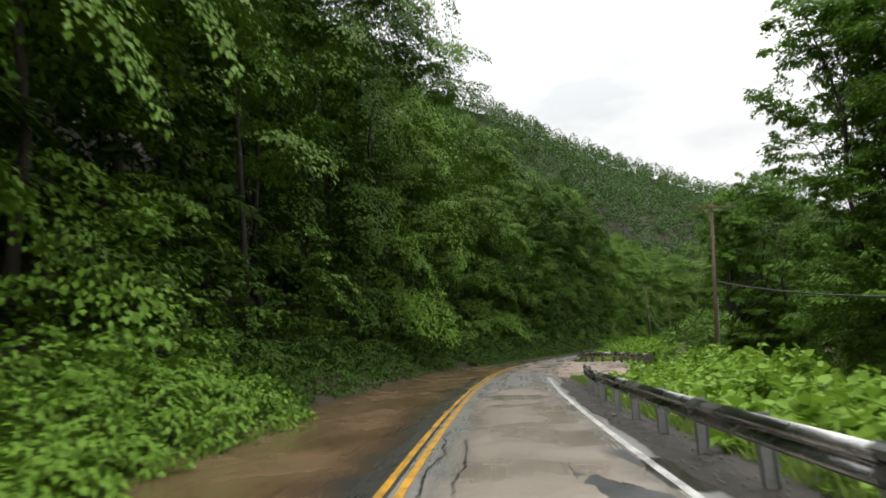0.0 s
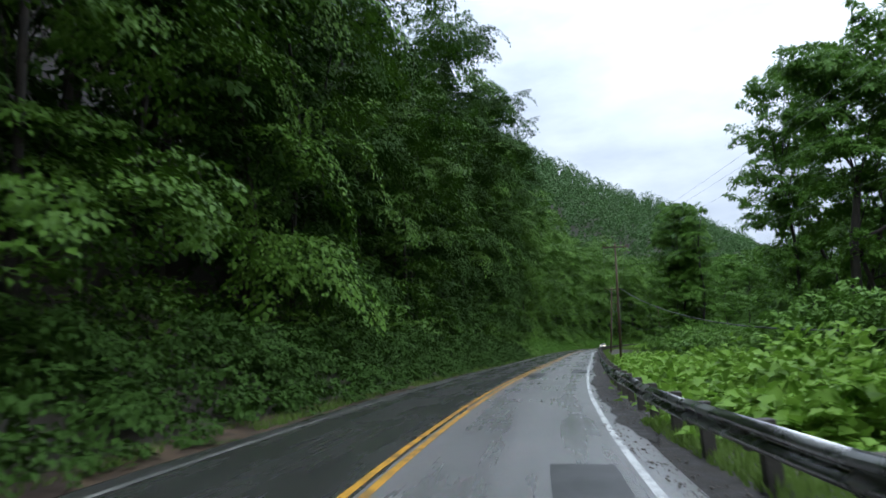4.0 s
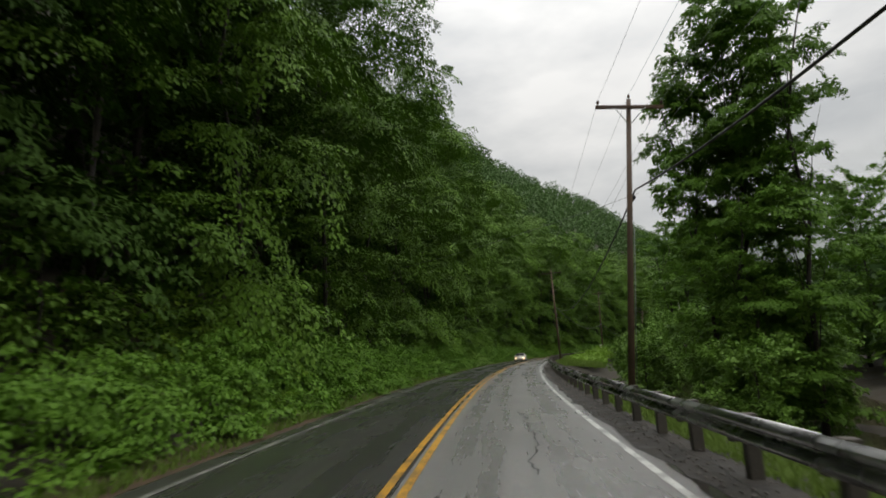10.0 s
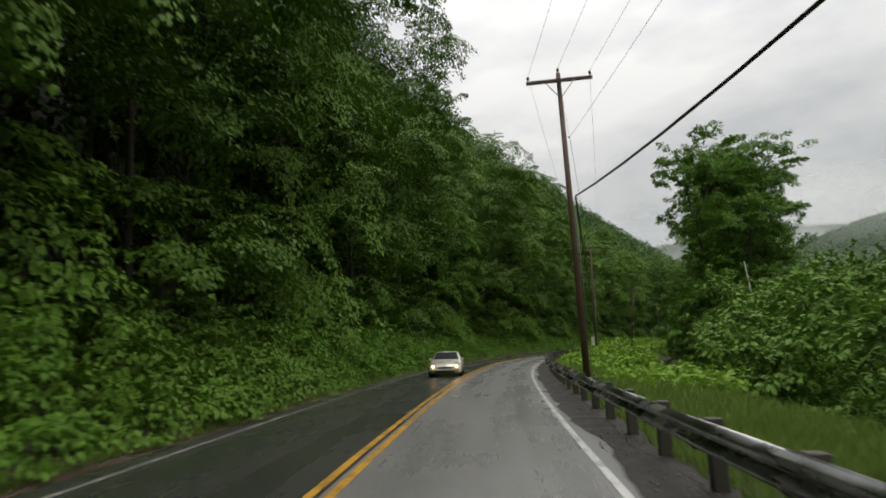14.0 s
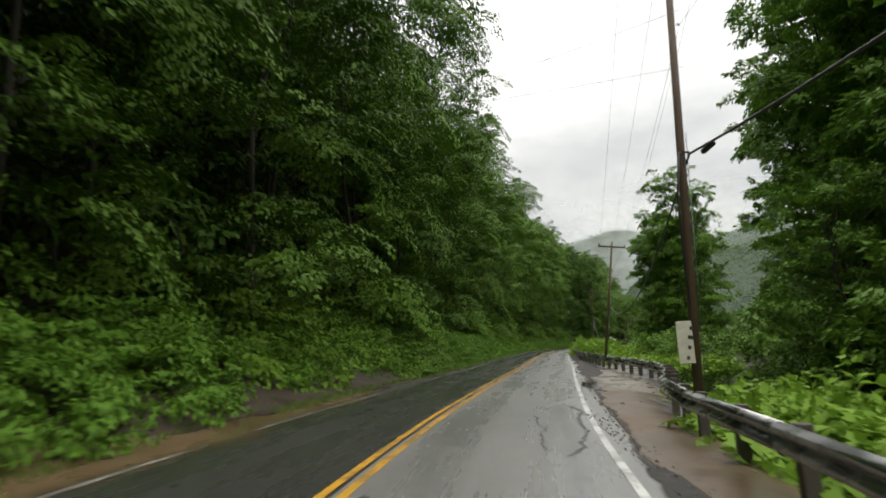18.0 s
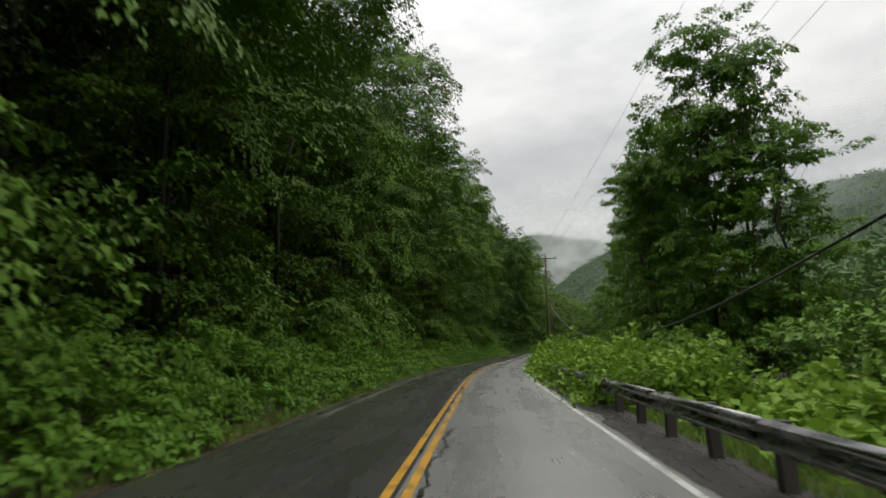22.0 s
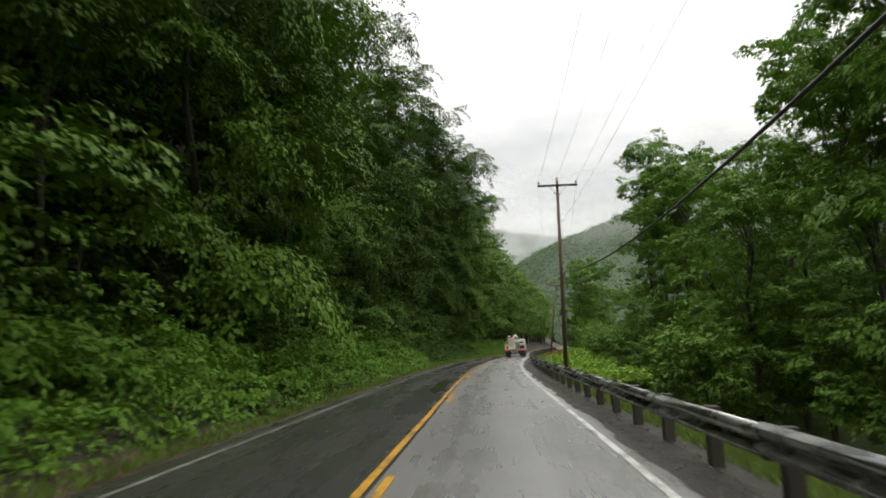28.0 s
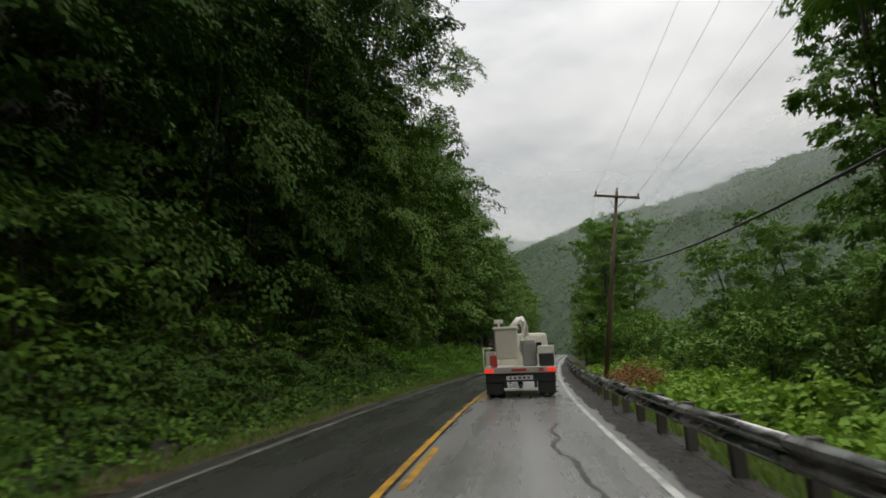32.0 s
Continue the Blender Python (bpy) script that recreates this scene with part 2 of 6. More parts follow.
# distance haze is mixed into these leaf colours: paler and bluer
FAR_HAZE_WOOD = leaf_mat("leaf_far_haze", (0.0125, 0.0340, 0.0125), (0.0320, 0.0760, 0.0240), (0.0720, 0.1360, 0.0380), passing=0.24, patch=0.13)
BARK = surface("bark", (0.014, 0.011, 0.009), (0.062, 0.050, 0.040), 3.0, (0.7, 0.95), 0.9, 22.0)
PALE_BARK = surface("pale_bark", (0.16, 0.15, 0.13), (0.45, 0.43, 0.38), 2.0, (0.6, 0.9), 0.5, 12.0)
SOIL = surface("soil_and_litter", (0.012, 0.010, 0.006), (0.050, 0.040, 0.022), 0.6, (0.75, 0.95), 0.8, 9.0)
POLE_WOOD = surface("creosoted_wood", (0.026, 0.016, 0.010), (0.115, 0.070, 0.041), 1.2, (0.55, 0.9), 0.6, 30.0, random=0.3)
STEEL = surface("weathered_galvanised_steel", (0.15, 0.15, 0.147), (0.44, 0.44, 0.43), 1.6, (0.17, 0.34), 0.06, 30.0, metal=0.95)
POST_WOOD = surface("weathered_post_wood", (0.020, 0.017, 0.014), (0.078, 0.066, 0.052), 3.0, (0.5, 0.85), 0.6, 25.0, random=0.3)
POST_STEEL = surface("weathered_post_steel", (0.16, 0.16, 0.155), (0.36, 0.36, 0.35), 3.0, (0.4, 0.7), 0.2, 25.0, metal=0.6, random=0.2)
BLACK = surface("black_cable", (0.008, 0.008, 0.009), (0.022, 0.022, 0.024), 5.0, (0.35, 0.6), 0.1, 40.0)
GREY_WIRE = surface("grey_wire", (0.13, 0.135, 0.14), (0.26, 0.265, 0.27), 5.0, (0.4, 0.6), 0.0, 40.0, metal=0.4)
CERAMIC = surface("brown_ceramic", (0.06, 0.03, 0.02), (0.14, 0.08, 0.05), 5.0, (0.12, 0.25), 0.0, 20.0)


def road_mat(name, dark, light, gloss=0.6, rough=(0.22, 0.44), relief=0.35):
    """Old asphalt, wet, with polished wheel tracks and damp stains."""
    m, n, l, p = node_mat(name)
    tc = n.new("ShaderNodeTexCoord")
    def noise_at(scale, detail, rough=0.5):
        t = n.new("ShaderNodeTexNoise")
        t.inputs["Scale"].default_value, t.inputs["Detail"].default_value, t.inputs["Roughness"].default_value = scale, detail, rough
        l.new(tc.outputs["Object"], t.inputs["Vector"])
        return t
    stain, grain, puddle = noise_at(0.35, 6, 0.6), noise_at(55, 2), noise_at(0.5, 4, 0.55)
    # wear drawn out along the road, and two polished wheel tracks in each lane
    uv, mp = n.new("ShaderNodeUVMap"), n.new("ShaderNodeMapping")
    mp.inputs["Scale"].default_value = (2.6, 0.10, 1.0)
    streak = n.new("ShaderNodeTexNoise")
    streak.inputs["Scale"].default_value, streak.inputs["Detail"].default_value, streak.inputs["Roughness"].default_value = 1.0, 7.0, 0.68
    l.new(uv.outputs["UV"], mp.inputs["Vector"])
    l.new(mp.outputs["Vector"], streak.inputs["Vector"])
    sx = n.new("ShaderNodeSeparateXYZ")
    l.new(uv.outputs["UV"], sx.inputs[0])
    ph = n.new("ShaderNodeMath")
    ph.operation = "MULTIPLY"
    ph.inputs[1].default_value = 2 * math.pi / 1.6
    l.new(sx.outputs["X"], ph.inputs[0])
    trk = n.new("ShaderNodeMath")
    trk.operation = "COSINE"
    l.new(ph.outputs[0], trk.inputs[0])
    wob = n.new("ShaderNodeMath")
    wob.operation = "MULTIPLY_ADD"
    wob.inputs[1].default_value = 0.07
    l.new(trk.outputs[0], wob.inputs[0])
    l.new(streak.outputs["Fac"], wob.inputs[2])
    mixs = n.new("ShaderNodeMix")
    mixs.data_type = "FLOAT"
    mixs.inputs["Factor"].default_value = 0.6
    l.new(stain.outputs["Fac"], mixs.inputs["A"])
    l.new(wob.outputs[0], mixs.inputs["B"])
    cr = n.new("ShaderNodeValToRGB")
    cr.color_ramp.elements[0].position, cr.color_ramp.elements[0].color = 0.22, (*dark, 1)
    cr.color_ramp.elements[1].position, cr.color_ramp.elements[1].color = 0.80, (*light, 1)
    l.new(mixs.outputs["Result"], cr.inputs["Fac"])
    gm = n.new("ShaderNodeMix")
    gm.data_type, gm.blend_type = "RGBA", "OVERLAY"
    gm.inputs["Factor"].default_value = 0.7
    mottle = noise_at(8.0, 6, 0.75)
    mm = n.new("ShaderNodeMix")
    mm.data_type, mm.blend_type = "RGBA", "OVERLAY"
    mm.inputs["Factor"].default_value = 0.5
    l.new(cr.outputs["Color"], mm.inputs["A"])
    l.new(mottle.outputs["Fac"], mm.inputs["B"])
    l.new(mm.outputs["Result"], gm.inputs["A"])
    l.new(grain.outputs["Color"], gm.inputs["B"])
    l.new(gm.outputs["Result"], p.inputs["Base Color"])
    mr = n.new("ShaderNodeMapRange")
    mr.inputs["From Min"].default_value, mr.inputs["From Max"].default_value = 0.25, 0.75
    mr.inputs["To Min"].default_value, mr.inputs["To Max"].default_value = rough
    pm = n.new("ShaderNodeMix")
    pm.data_type = "FLOAT"
    pm.inputs["Factor"].default_value = 0.6
    l.new(puddle.outputs["Fac"], pm.inputs["A"])
    l.new(wob.outputs[0], pm.inputs["B"])
    l.new(pm.outputs["Result"], mr.inputs["Value"])
    l.new(mr.outputs["Result"], p.inputs["Roughness"])
    p.inputs["Specular IOR Level"].default_value = gloss
    bu = n.new("ShaderNodeBump")
    bu.inputs["Strength"].default_value, bu.inputs["Distance"].default_value = relief, 0.012
    hs = n.new("ShaderNodeMath")
    hs.operation = "MULTIPLY_ADD"
    hs.inputs[1].default_value = 0.8
    l.new(grain.outputs["Fac"], hs.inputs[0])
    l.new(stain.outputs["Fac"], hs.inputs[2])
    l.new(hs.outputs[0], bu.inputs["Height"])
    l.new(bu.outputs["Normal"], p.inputs["Normal"])
    return m


def paint_mat(name, colour, wear=0.5):
    """Road paint, worn through to the asphalt in places."""
    m, n, l, p = node_mat(name)
    tc, t, f = n.new("ShaderNodeTexCoord"), n.new("ShaderNodeTexNoise"), n.new("ShaderNodeTexNoise")
    t.inputs["Scale"].default_value, t.inputs["Detail"].default_value, t.inputs["Roughness"].default_value = 1.6, 8.0, 0.7
    f.inputs["Scale"].default_value, f.inputs["Detail"].default_value = 26.0, 3.0
    l.new(tc.outputs["Object"], t.inputs["Vector"])
    l.new(tc.outputs["Object"], f.inputs["Vector"])
    ad = n.new("ShaderNodeMath")
    ad.operation = "MULTIPLY_ADD"
    ad.inputs[1].default_value = 0.35
    l.new(f.outputs["Fac"], ad.inputs[0])
    l.new(t.outputs["Fac"], ad.inputs[2])
    cr = n.new("ShaderNodeValToRGB")
    cr.color_ramp.elements[0].position, cr.color_ramp.elements[0].color = wear, (*[0.35 * c + 0.03 for c in colour], 1)
    cr.color_ramp.elements[1].position, cr.color_ramp.elements[1].color = wear + 0.14, (*colour, 1)
    l.new(ad.outputs[0], cr.inputs["Fac"])
    l.new(cr.outputs["Color"], p.inputs["Base Color"])
    p.inputs["Roughness"].default_value = 0.35
    return m


# lane tones include painted reflections: bright sky on the right, dark hill left
ASPHALT = road_mat("wet_asphalt_sky_sheen", (0.105, 0.103, 0.099), (0.255, 0.249, 0.238), 0.7, (0.19, 0.38))
ASPHALT_DARK = road_mat("wet_asphalt_hill_reflection", (0.022, 0.0215, 0.0205), (0.068, 0.065, 0.061), 0.5, (0.16, 0.38), 0.25)
YELLOW = paint_mat("yellow_road_paint", (0.62, 0.33, 0.035), 0.58)
WHITE = paint_mat("white_road_paint", (0.58, 0.58, 0.55), 0.58)
WHITE_WORN = paint_mat("worn_white_road_paint", (0.36, 0.35, 0.32), 0.66)
GRAVEL = surface("wet_gravel_and_dirt", (0.009, 0.008, 0.007), (0.060, 0.053, 0.044), 2.6, (0.55, 0.9), 1.0, 22.0, spec=0.3)
LITTER = surface("wet_leaf_litter", (0.014, 0.010, 0.006), (0.105, 0.068, 0.036), 2.2, (0.5, 0.85), 1.0, 28.0, spec=0.35)
MUD = surface("brown_flood_mud", (0.055, 0.035, 0.020), (0.14, 0.092, 0.053), 0.5, (0.22, 0.6), 0.5, 6.0)

# ---------------------------------------------------------------- ground and road
def strip(name, s_list, l_list, z_of, material, smooth=True):
    """A sheet over the road's line: one row of points for each s, one column for each l."""
    s, l = np.meshgrid(s_list, l_list, indexing="ij")
    x, y, _ = ways(s, l)
    v = np.stack([x, y, z_of(s, l)], -1).reshape(-1, 3)
    a, b = s.shape
    i = np.arange(a * b).reshape(a, b)
    f = np.stack([i[:-1, :-1], i[:-1, 1:], i[1:, 1:], i[1:, :-1]], -1).reshape(-1, 4)
    me = mesh_of(name, v, f, material, smooth)
    along = me.uv_layers.new(name="road")
    along.data.foreach_set("uv", np.stack([l.ravel()[f], s.ravel()[f]], -1).astype(np.float32).ravel())
    return me, i


def build_ground():
    s_list = np.arange(-130, 691, 4.0)
    l_list = np.array([-140, -120, -100, -80, -60, -45, -34, -26, -20, -15, -11, -9, -7.6, -6.5, -5.6, -5, -4.4, -3.9, -3.4, 0, 3.4, 4, 4.6, 5.3,
                       6, 7, 9, 11, 14, 17, 20, 26, 34, 39, 44, 52, 60, 75, 95, 112.0])
    s, l = np.meshgrid(s_list, l_list, indexing="ij")
    x, y, _ = ways(s, l)
    v = np.stack([x, y, ground_z(s, l)], -1).reshape(-1, 3)
    a, b = s.shape
    i = np.arange(a * b).reshape(a, b)
    f = np.stack([i[:-1, :-1], i[:-1, 1:], i[1:, 1:], i[1:, :-1]], -1).reshape(-1, 4)
    loop = np.concatenate([i[:-1, 0], i[-1, :-1], i[:0:-1, -1], i[0, :0:-1]])
    mid = np.array([120.0, 260.0])
    rings, faces = [v], [f]
    prev, count = loop, len(v)
    left = (loop % b) < b * 0.3
    for k, up in ((1.25, 18.0), (1.7, 30.0), (3.0, 20.0), (12.0, 0.0)):
        ring = v[loop].copy()
        ring[:, :2] = mid + (ring[:, :2] - mid) * k
        ring[:, 2] = np.where(left, np.maximum(ring[:, 2], 20) + up * 0.8, np.minimum(ring[:, 2], 9)) if k < 10 else 0.0
        now = count + np.arange(len(loop))
        faces.append(np.stack([prev, np.roll(prev, -1), np.roll(now, -1), now], -1)[:, ::-1])
        rings.append(ring)
        prev, count = now, count + len(loop)
    me = mesh_of("ground", np.concatenate(rings), np.concatenate(faces), SOIL, True)
    tagged(new("ground", me), "dark wet soil and leaf litter of a wooded valley", "ground", kind="structure")


build_ground()


def crown_z(s, l):
    return 0.03 - 0.012 * np.abs(l) + 0.006 * wave(s, 9.0) * wave(l, 3.1)


road_s = np.arange(-120, 681, 1.5)
road = tagged(new("road"), "wet patched two-lane asphalt road with worn markings", "road", kind="structure")
me, _ = strip("lane", road_s, [0, 1.1, 2.2, 3.0, 3.5], crown_z, ASPHALT)
part_mesh("lane", me, road, "worn wet asphalt, coloured pale grey for the sky's sheen")
me, _ = strip("lane", road_s, [-3.5, -3.0, -2.2, -1.1, 0], crown_z, ASPHALT_DARK)
part_mesh("lane", me, road, "wet asphalt, coloured darker for the hill it reflects")


def shoulder(name, label, l_list, material, lift):
    me, _ = strip(name, road_s, l_list, lambda s, l: ground_z(s, l) + lift + 0.012 * wave(s, 3.1) * wave(l, 0.9), material)
    tagged(new(name, me), label, "road shoulder", kind="structure")


shoulder("shoulder_river_side", "narrow shoulder of wet gravel and broken asphalt", [3.4, 3.6, 3.9, 4.2, 4.6], GRAVEL, 0.03)
shoulder("shoulder_hill_side", "strip of wet dirt along the foot of the bank", [-4.3, -4.0, -3.7, -3.4], LITTER, 0.025)


def line_piece(name, s0, s1, l, width, material, lift=0.006, step=1.5):
    s_list = np.append(np.arange(s0, s1 - 0.01, step), s1)
    me, _ = strip(name, s_list, [l - width / 2, l + width / 2], lambda s, q: crown_z(s, q) + lift, material)
    return me


def markings():
    things = []
    root = tagged(new("centre_line"), "worn double yellow centre line on wet asphalt", "road marking", kind="structure")
    for a in range(-120, 680, 20):
        part_mesh("stripe", line_piece("stripe", a, a + 20, -0.11, 0.11, YELLOW), root)
        if a < 305:
            part_mesh("stripe", line_piece("stripe", a, a + 20, 0.11, 0.11, YELLOW), root)
    for a in [*np.arange(309.0, 400.0, 12.2), *np.arange(414.3, 680.0, 12.2)]:
        part_mesh("dash", line_piece("dash", a, a + 3.05, 0.11, 0.11, YELLOW), root)
    for name, l, paint in (("edge_line_river_side", 3.05, WHITE), ("edge_line_hill_side", -3.05, WHITE_WORN)):
        root = tagged(new(name), "worn white edge line on wet asphalt", "road marking", kind="structure")
        for a in range(-120, 680, 20):
            # silt hides the line along the first pull-off
            a0, a1 = (46 if l > 0 and a == 40 else 303 if l < 0 and a == 300 else a), (25 if l > 0 and a == 20 else 290 if l < 0 and a == 280 else a + 20)
            part_mesh("stripe", line_piece("stripe", a0, a1, l, 0.11, paint), root)


markings()


# ---------------------------------------------------------------- leaves and trees
def leaves(rng, base, axis, normal, length, width, fold=0.12, plain=False):
    """Folded pointed leaves: two triangles each that meet at the midrib; plain ones, for far trees, have one."""
    axis = axis / (np.linalg.norm(axis, axis=1, keepdims=True) + 1e-9)
    side = np.cross(normal, axis)
    side /= np.linalg.norm(side, axis=1, keepdims=True) + 1e-9
    nn = np.cross(axis, side)
    L, W = length[:, None], width[:, None]
    left = base + axis * L * 0.42 - side * W / 2 + nn * W * fold
    right = base + axis * L * 0.42 + side * W / 2 + nn * W * fold
    tip = base + axis * L - nn * L * 0.08
    if plain:
        v = np.stack([base - side * W * 0.35, base + axis * L * 0.3 + side * W * 0.62, tip], 1).reshape(-1, 3)
        return v, np.arange(len(v)).reshape(-1, 3)
    v = np.stack([base, left, tip, right], 1).reshape(-1, 3)
    k = 4 * np.arange(len(base))[:, None]
    f = np.stack([k + [[0, 2, 1]], k + [[0, 3, 2]]], 1).reshape(-1, 3)
    return v, f


def unit(rng, n):
    d = rng.normal(size=(n, 3))
    return d / np.linalg.norm(d, axis=1, keepdims=True)


def sprays(rng, at_points, out, count, reach, size, droop=0.5, plain=False, wide=(0.5, 0.72)):
    """Leafy twigs: count leaves along a drooping twig from each point."""
    n = len(at_points)
    tw = out + rng.normal(scale=0.35, size=(n, 3)) + np.array([0, 0, -droop * 0.6])
    tw /= np.linalg.norm(tw, axis=1, keepdims=True)
    k = np.linspace(0.05, 1.0, count)[None, :, None]
    r = (reach * rng.uniform(0.6, 1.3, n))[:, None, None]
    p = at_points[:, None] + tw[:, None] * k * r + np.array([0, 0, -1.0]) * (k ** 2) * r * droop * 0.6
    p = p + rng.normal(scale=0.22, size=p.shape) * r * np.array([1, 1, 0.55])
    p = p.reshape(-1, 3)
    m = len(p)
    ax = np.repeat(tw, count, 0) * 0.7 + rng.normal(scale=0.55, size=(m, 3)) + np.array([0, 0, -0.35 - droop * 0.4])
    nr = np.repeat(out, count, 0) * 0.5 + rng.normal(scale=0.35, size=(m, 3)) + np.array([0, 0, 1.0])
    ln = size * rng.uniform(0.6, 1.35, m)
    return leaves(rng, p, ax, nr, ln, ln * rng.uniform(*wide, m), plain=plain)


def boughs(rng, pos, out, per, length, width, size, droop, plain=False, rise=0.0):
    """Leafy boughs: flat drooping pads of shingled leaves that face the sky, one from each point."""
    n = len(pos)
    a = out * np.array([1, 1, 0.45]) + rng.normal(scale=0.22, size=(n, 3)) + np.array([0, 0, rise])
    a /= np.linalg.norm(a, axis=1, keepdims=True)
    side = np.cross(np.array([0, 0, 1.0]), a)
    side /= np.linalg.norm(side, axis=1, keepdims=True) + 1e-9
    L = (length * rng.uniform(0.55, 1.4, n))[:, None]
    Wd = (width * rng.uniform(0.6, 1.3, n))[:, None]
    dr = (droop * rng.uniform(0.3, 1.6, n))[:, None]
    t = rng.uniform(0, 1, (n, per)) ** 0.75
    w = rng.uniform(-1, 1, (n, per))
    spreadw = w * Wd * (0.3 + 0.7 * np.sin(np.clip(t + 0.12, 0, 1) * math.pi))
    up = 0.18 * L * t - dr * L * t ** 2 - 0.3 * Wd * w ** 2
    p = pos[:, None] + a[:, None] * (t * L)[..., None] + side[:, None] * spreadw[..., None]
    p[..., 2] += up
    p = p + rng.normal(scale=size * 0.28, size=p.shape)
    ax = a[:, None] * 0.7 + side[:, None] * (w * 0.7)[..., None] + rng.normal(scale=0.3, size=p.shape)
    ax[..., 2] -= 0.35 + dr * t * 1.2
    nr = a[:, None] * (0.2 + 0.9 * dr * t)[..., None] + side[:, None] * (w * 0.35)[..., None] + rng.normal(scale=0.42, size=p.shape)
    nr[..., 2] += 1.0
    m = n * per
    ln = size * rng.uniform(0.55, 1.35, m)
    return leaves(rng, p.reshape(-1, 3), ax.reshape(-1, 3), nr.reshape(-1, 3), ln, ln * rng.uniform(0.5, 0.75, m), plain=plain)


def trunk_mesh(rng, height, radius, lobes, material, sway=0.04):
    bm = bmesh.new()
    n = 7
    pts = [Vector((rng.normal() * sway * height * (i / n), rng.normal() * sway * height * (i / n), height * 0.92 * i / (n - 1))) for i in range(n)]
    tube(bm, pts, [radius * (1.25 if i == 0 else 1) * (1 - 0.82 * i / (n - 1)) for i in range(n)], 8)
    for c in lobes:
        z = max(0.12 * height, c[2] - 0.22 * height)
        i = min(n - 2, int(z / (height * 0.92) * (n - 1)))
        a = pts[i].lerp(pts[i + 1], (z / (height * 0.92) * (n - 1)) % 1)
        b = Vector(c)
        mid = a.lerp(b, 0.5) + Vector((0, 0, 0.03 * height))
        tube(bm, [a, mid, b], [radius * 0.2, radius * 0.11, radius * 0.03], 5, False)
    me = bpy.data.meshes.new("trunk")
    bm.to_mesh(me)
    bm.free()
    me.materials.append(material)
    return me


def tree(seed, height, spread, low, count, per, size, leaf, bark, name, label, lobes_n=11, front=0.0, trunk_r=0.0, reach=2.0, broad=0.9, top=1.0, inner=0.18, plain=False, over=0.0, droop=0.45, rise=0.0):
    """A tree: tapered trunk with limbs, and a crown of leafy boughs on uneven lobes. front: the share of boughs drawn to the +x side."""
    rng = np.random.default_rng(seed)
    lobes, radii = [], []
    for i in range(lobes_n):
        u = (i + rng.uniform(0.1, 0.9)) / lobes_n
        z = height * (low + (0.97 - low) * u)
        w = spread * (1.0 - 0.55 * max(0, u - 0.45) / 0.55 * top) * rng.uniform(0.3, 0.8) * (0.6 + 0.4 * min(1, u * 2))
        a = i * 2.4 + rng.uniform(-0.5, 0.5)
        lobes.append((w * math.cos(a) + over * u, w * math.sin(a), z - 0.1 * height * (u > 0.9)))
        radii.append(spread * rng.uniform(0.34, 0.62) * (1.0 - 0.35 * u * top))
    lobes, radii = np.array(lobes), np.array(radii)
    pick = rng.choice(lobes_n, count, p=radii ** 2 / (radii ** 2).sum())
    d = unit(rng, count)
    d[:, 2] = np.where(d[:, 2] < -0.12, -d[:, 2], d[:, 2])
    flip = rng.uniform(size=count) < front
    d[flip, 0] = np.abs(d[flip, 0])
    d /= np.linalg.norm(d, axis=1, keepdims=True)
    deep = rng.uniform(size=count) < inner
    rad = np.where(deep, rng.uniform(0.0, 0.4, count), rng.uniform(0.45, 0.9, count))
    base = lobes[pick] + d * (radii[pick] * rad)[:, None] * np.array([1, 1, 0.9])
    base[:, 2] = np.maximum(base[:, 2], 0.5)
    v, f = boughs(rng, base, d, per, reach, broad, size, droop, plain, rise)
    root = tagged(new(name), label, "tree")
    part_mesh("trunk", trunk_mesh(rng, height, trunk_r or height * 0.010 + 0.06, lobes, bark), root)
    crown = mesh_of("crown", v, f, leaf)
    part_mesh("crown", crown, root)
    root["tall"] = float(v[:, 2].max())
    return root


def scatter(kinds, spots, group, seed, tall=(0.85, 1.2)):
    """Copies of the kinds at spots (s, l, height factor or None, turn or None), standing on the ground; the kinds themselves take the first ones."""
    rng = np.random.default_rng(seed)
    used = set()
    for i, (s, l, k, turn) in enumerate(spots):
        src = kinds[i % len(kinds)]
        k = k or rng.uniform(*tall)
        turn = rng.uniform(0, 360) if turn is None else turn + rng.uniform(-35, 35)
        m = at(s, l, float(ground_z(s, l)) - 0.25, turn, k / (src.scale[0] if src in used else 1))
        if src not in used:
            used.add(src)
            src.matrix_basis = m
            tagged(src, group=group)
        else:
            copy_thing(src, m)


# hill side, first row: dense leafy columns that hang over the verge
def bank_tree(seed, height, width, low, droop, leaf, over=2.5):
    return tree(seed, height, width, low, 128, 180, 0.155, leaf, BARK, "bank_tree", "dense green broadleaf tree draped in vines on a steep bank",
                13, 0.75, reach=1.75, broad=1.05, top=0.1, over=over, droop=droop, inner=0.12, trunk_r=0.11)


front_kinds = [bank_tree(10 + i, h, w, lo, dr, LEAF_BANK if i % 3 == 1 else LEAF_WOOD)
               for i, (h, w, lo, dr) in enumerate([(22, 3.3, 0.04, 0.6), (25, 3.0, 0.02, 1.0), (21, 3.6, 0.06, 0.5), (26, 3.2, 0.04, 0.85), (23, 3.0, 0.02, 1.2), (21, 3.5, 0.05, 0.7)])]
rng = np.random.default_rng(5)
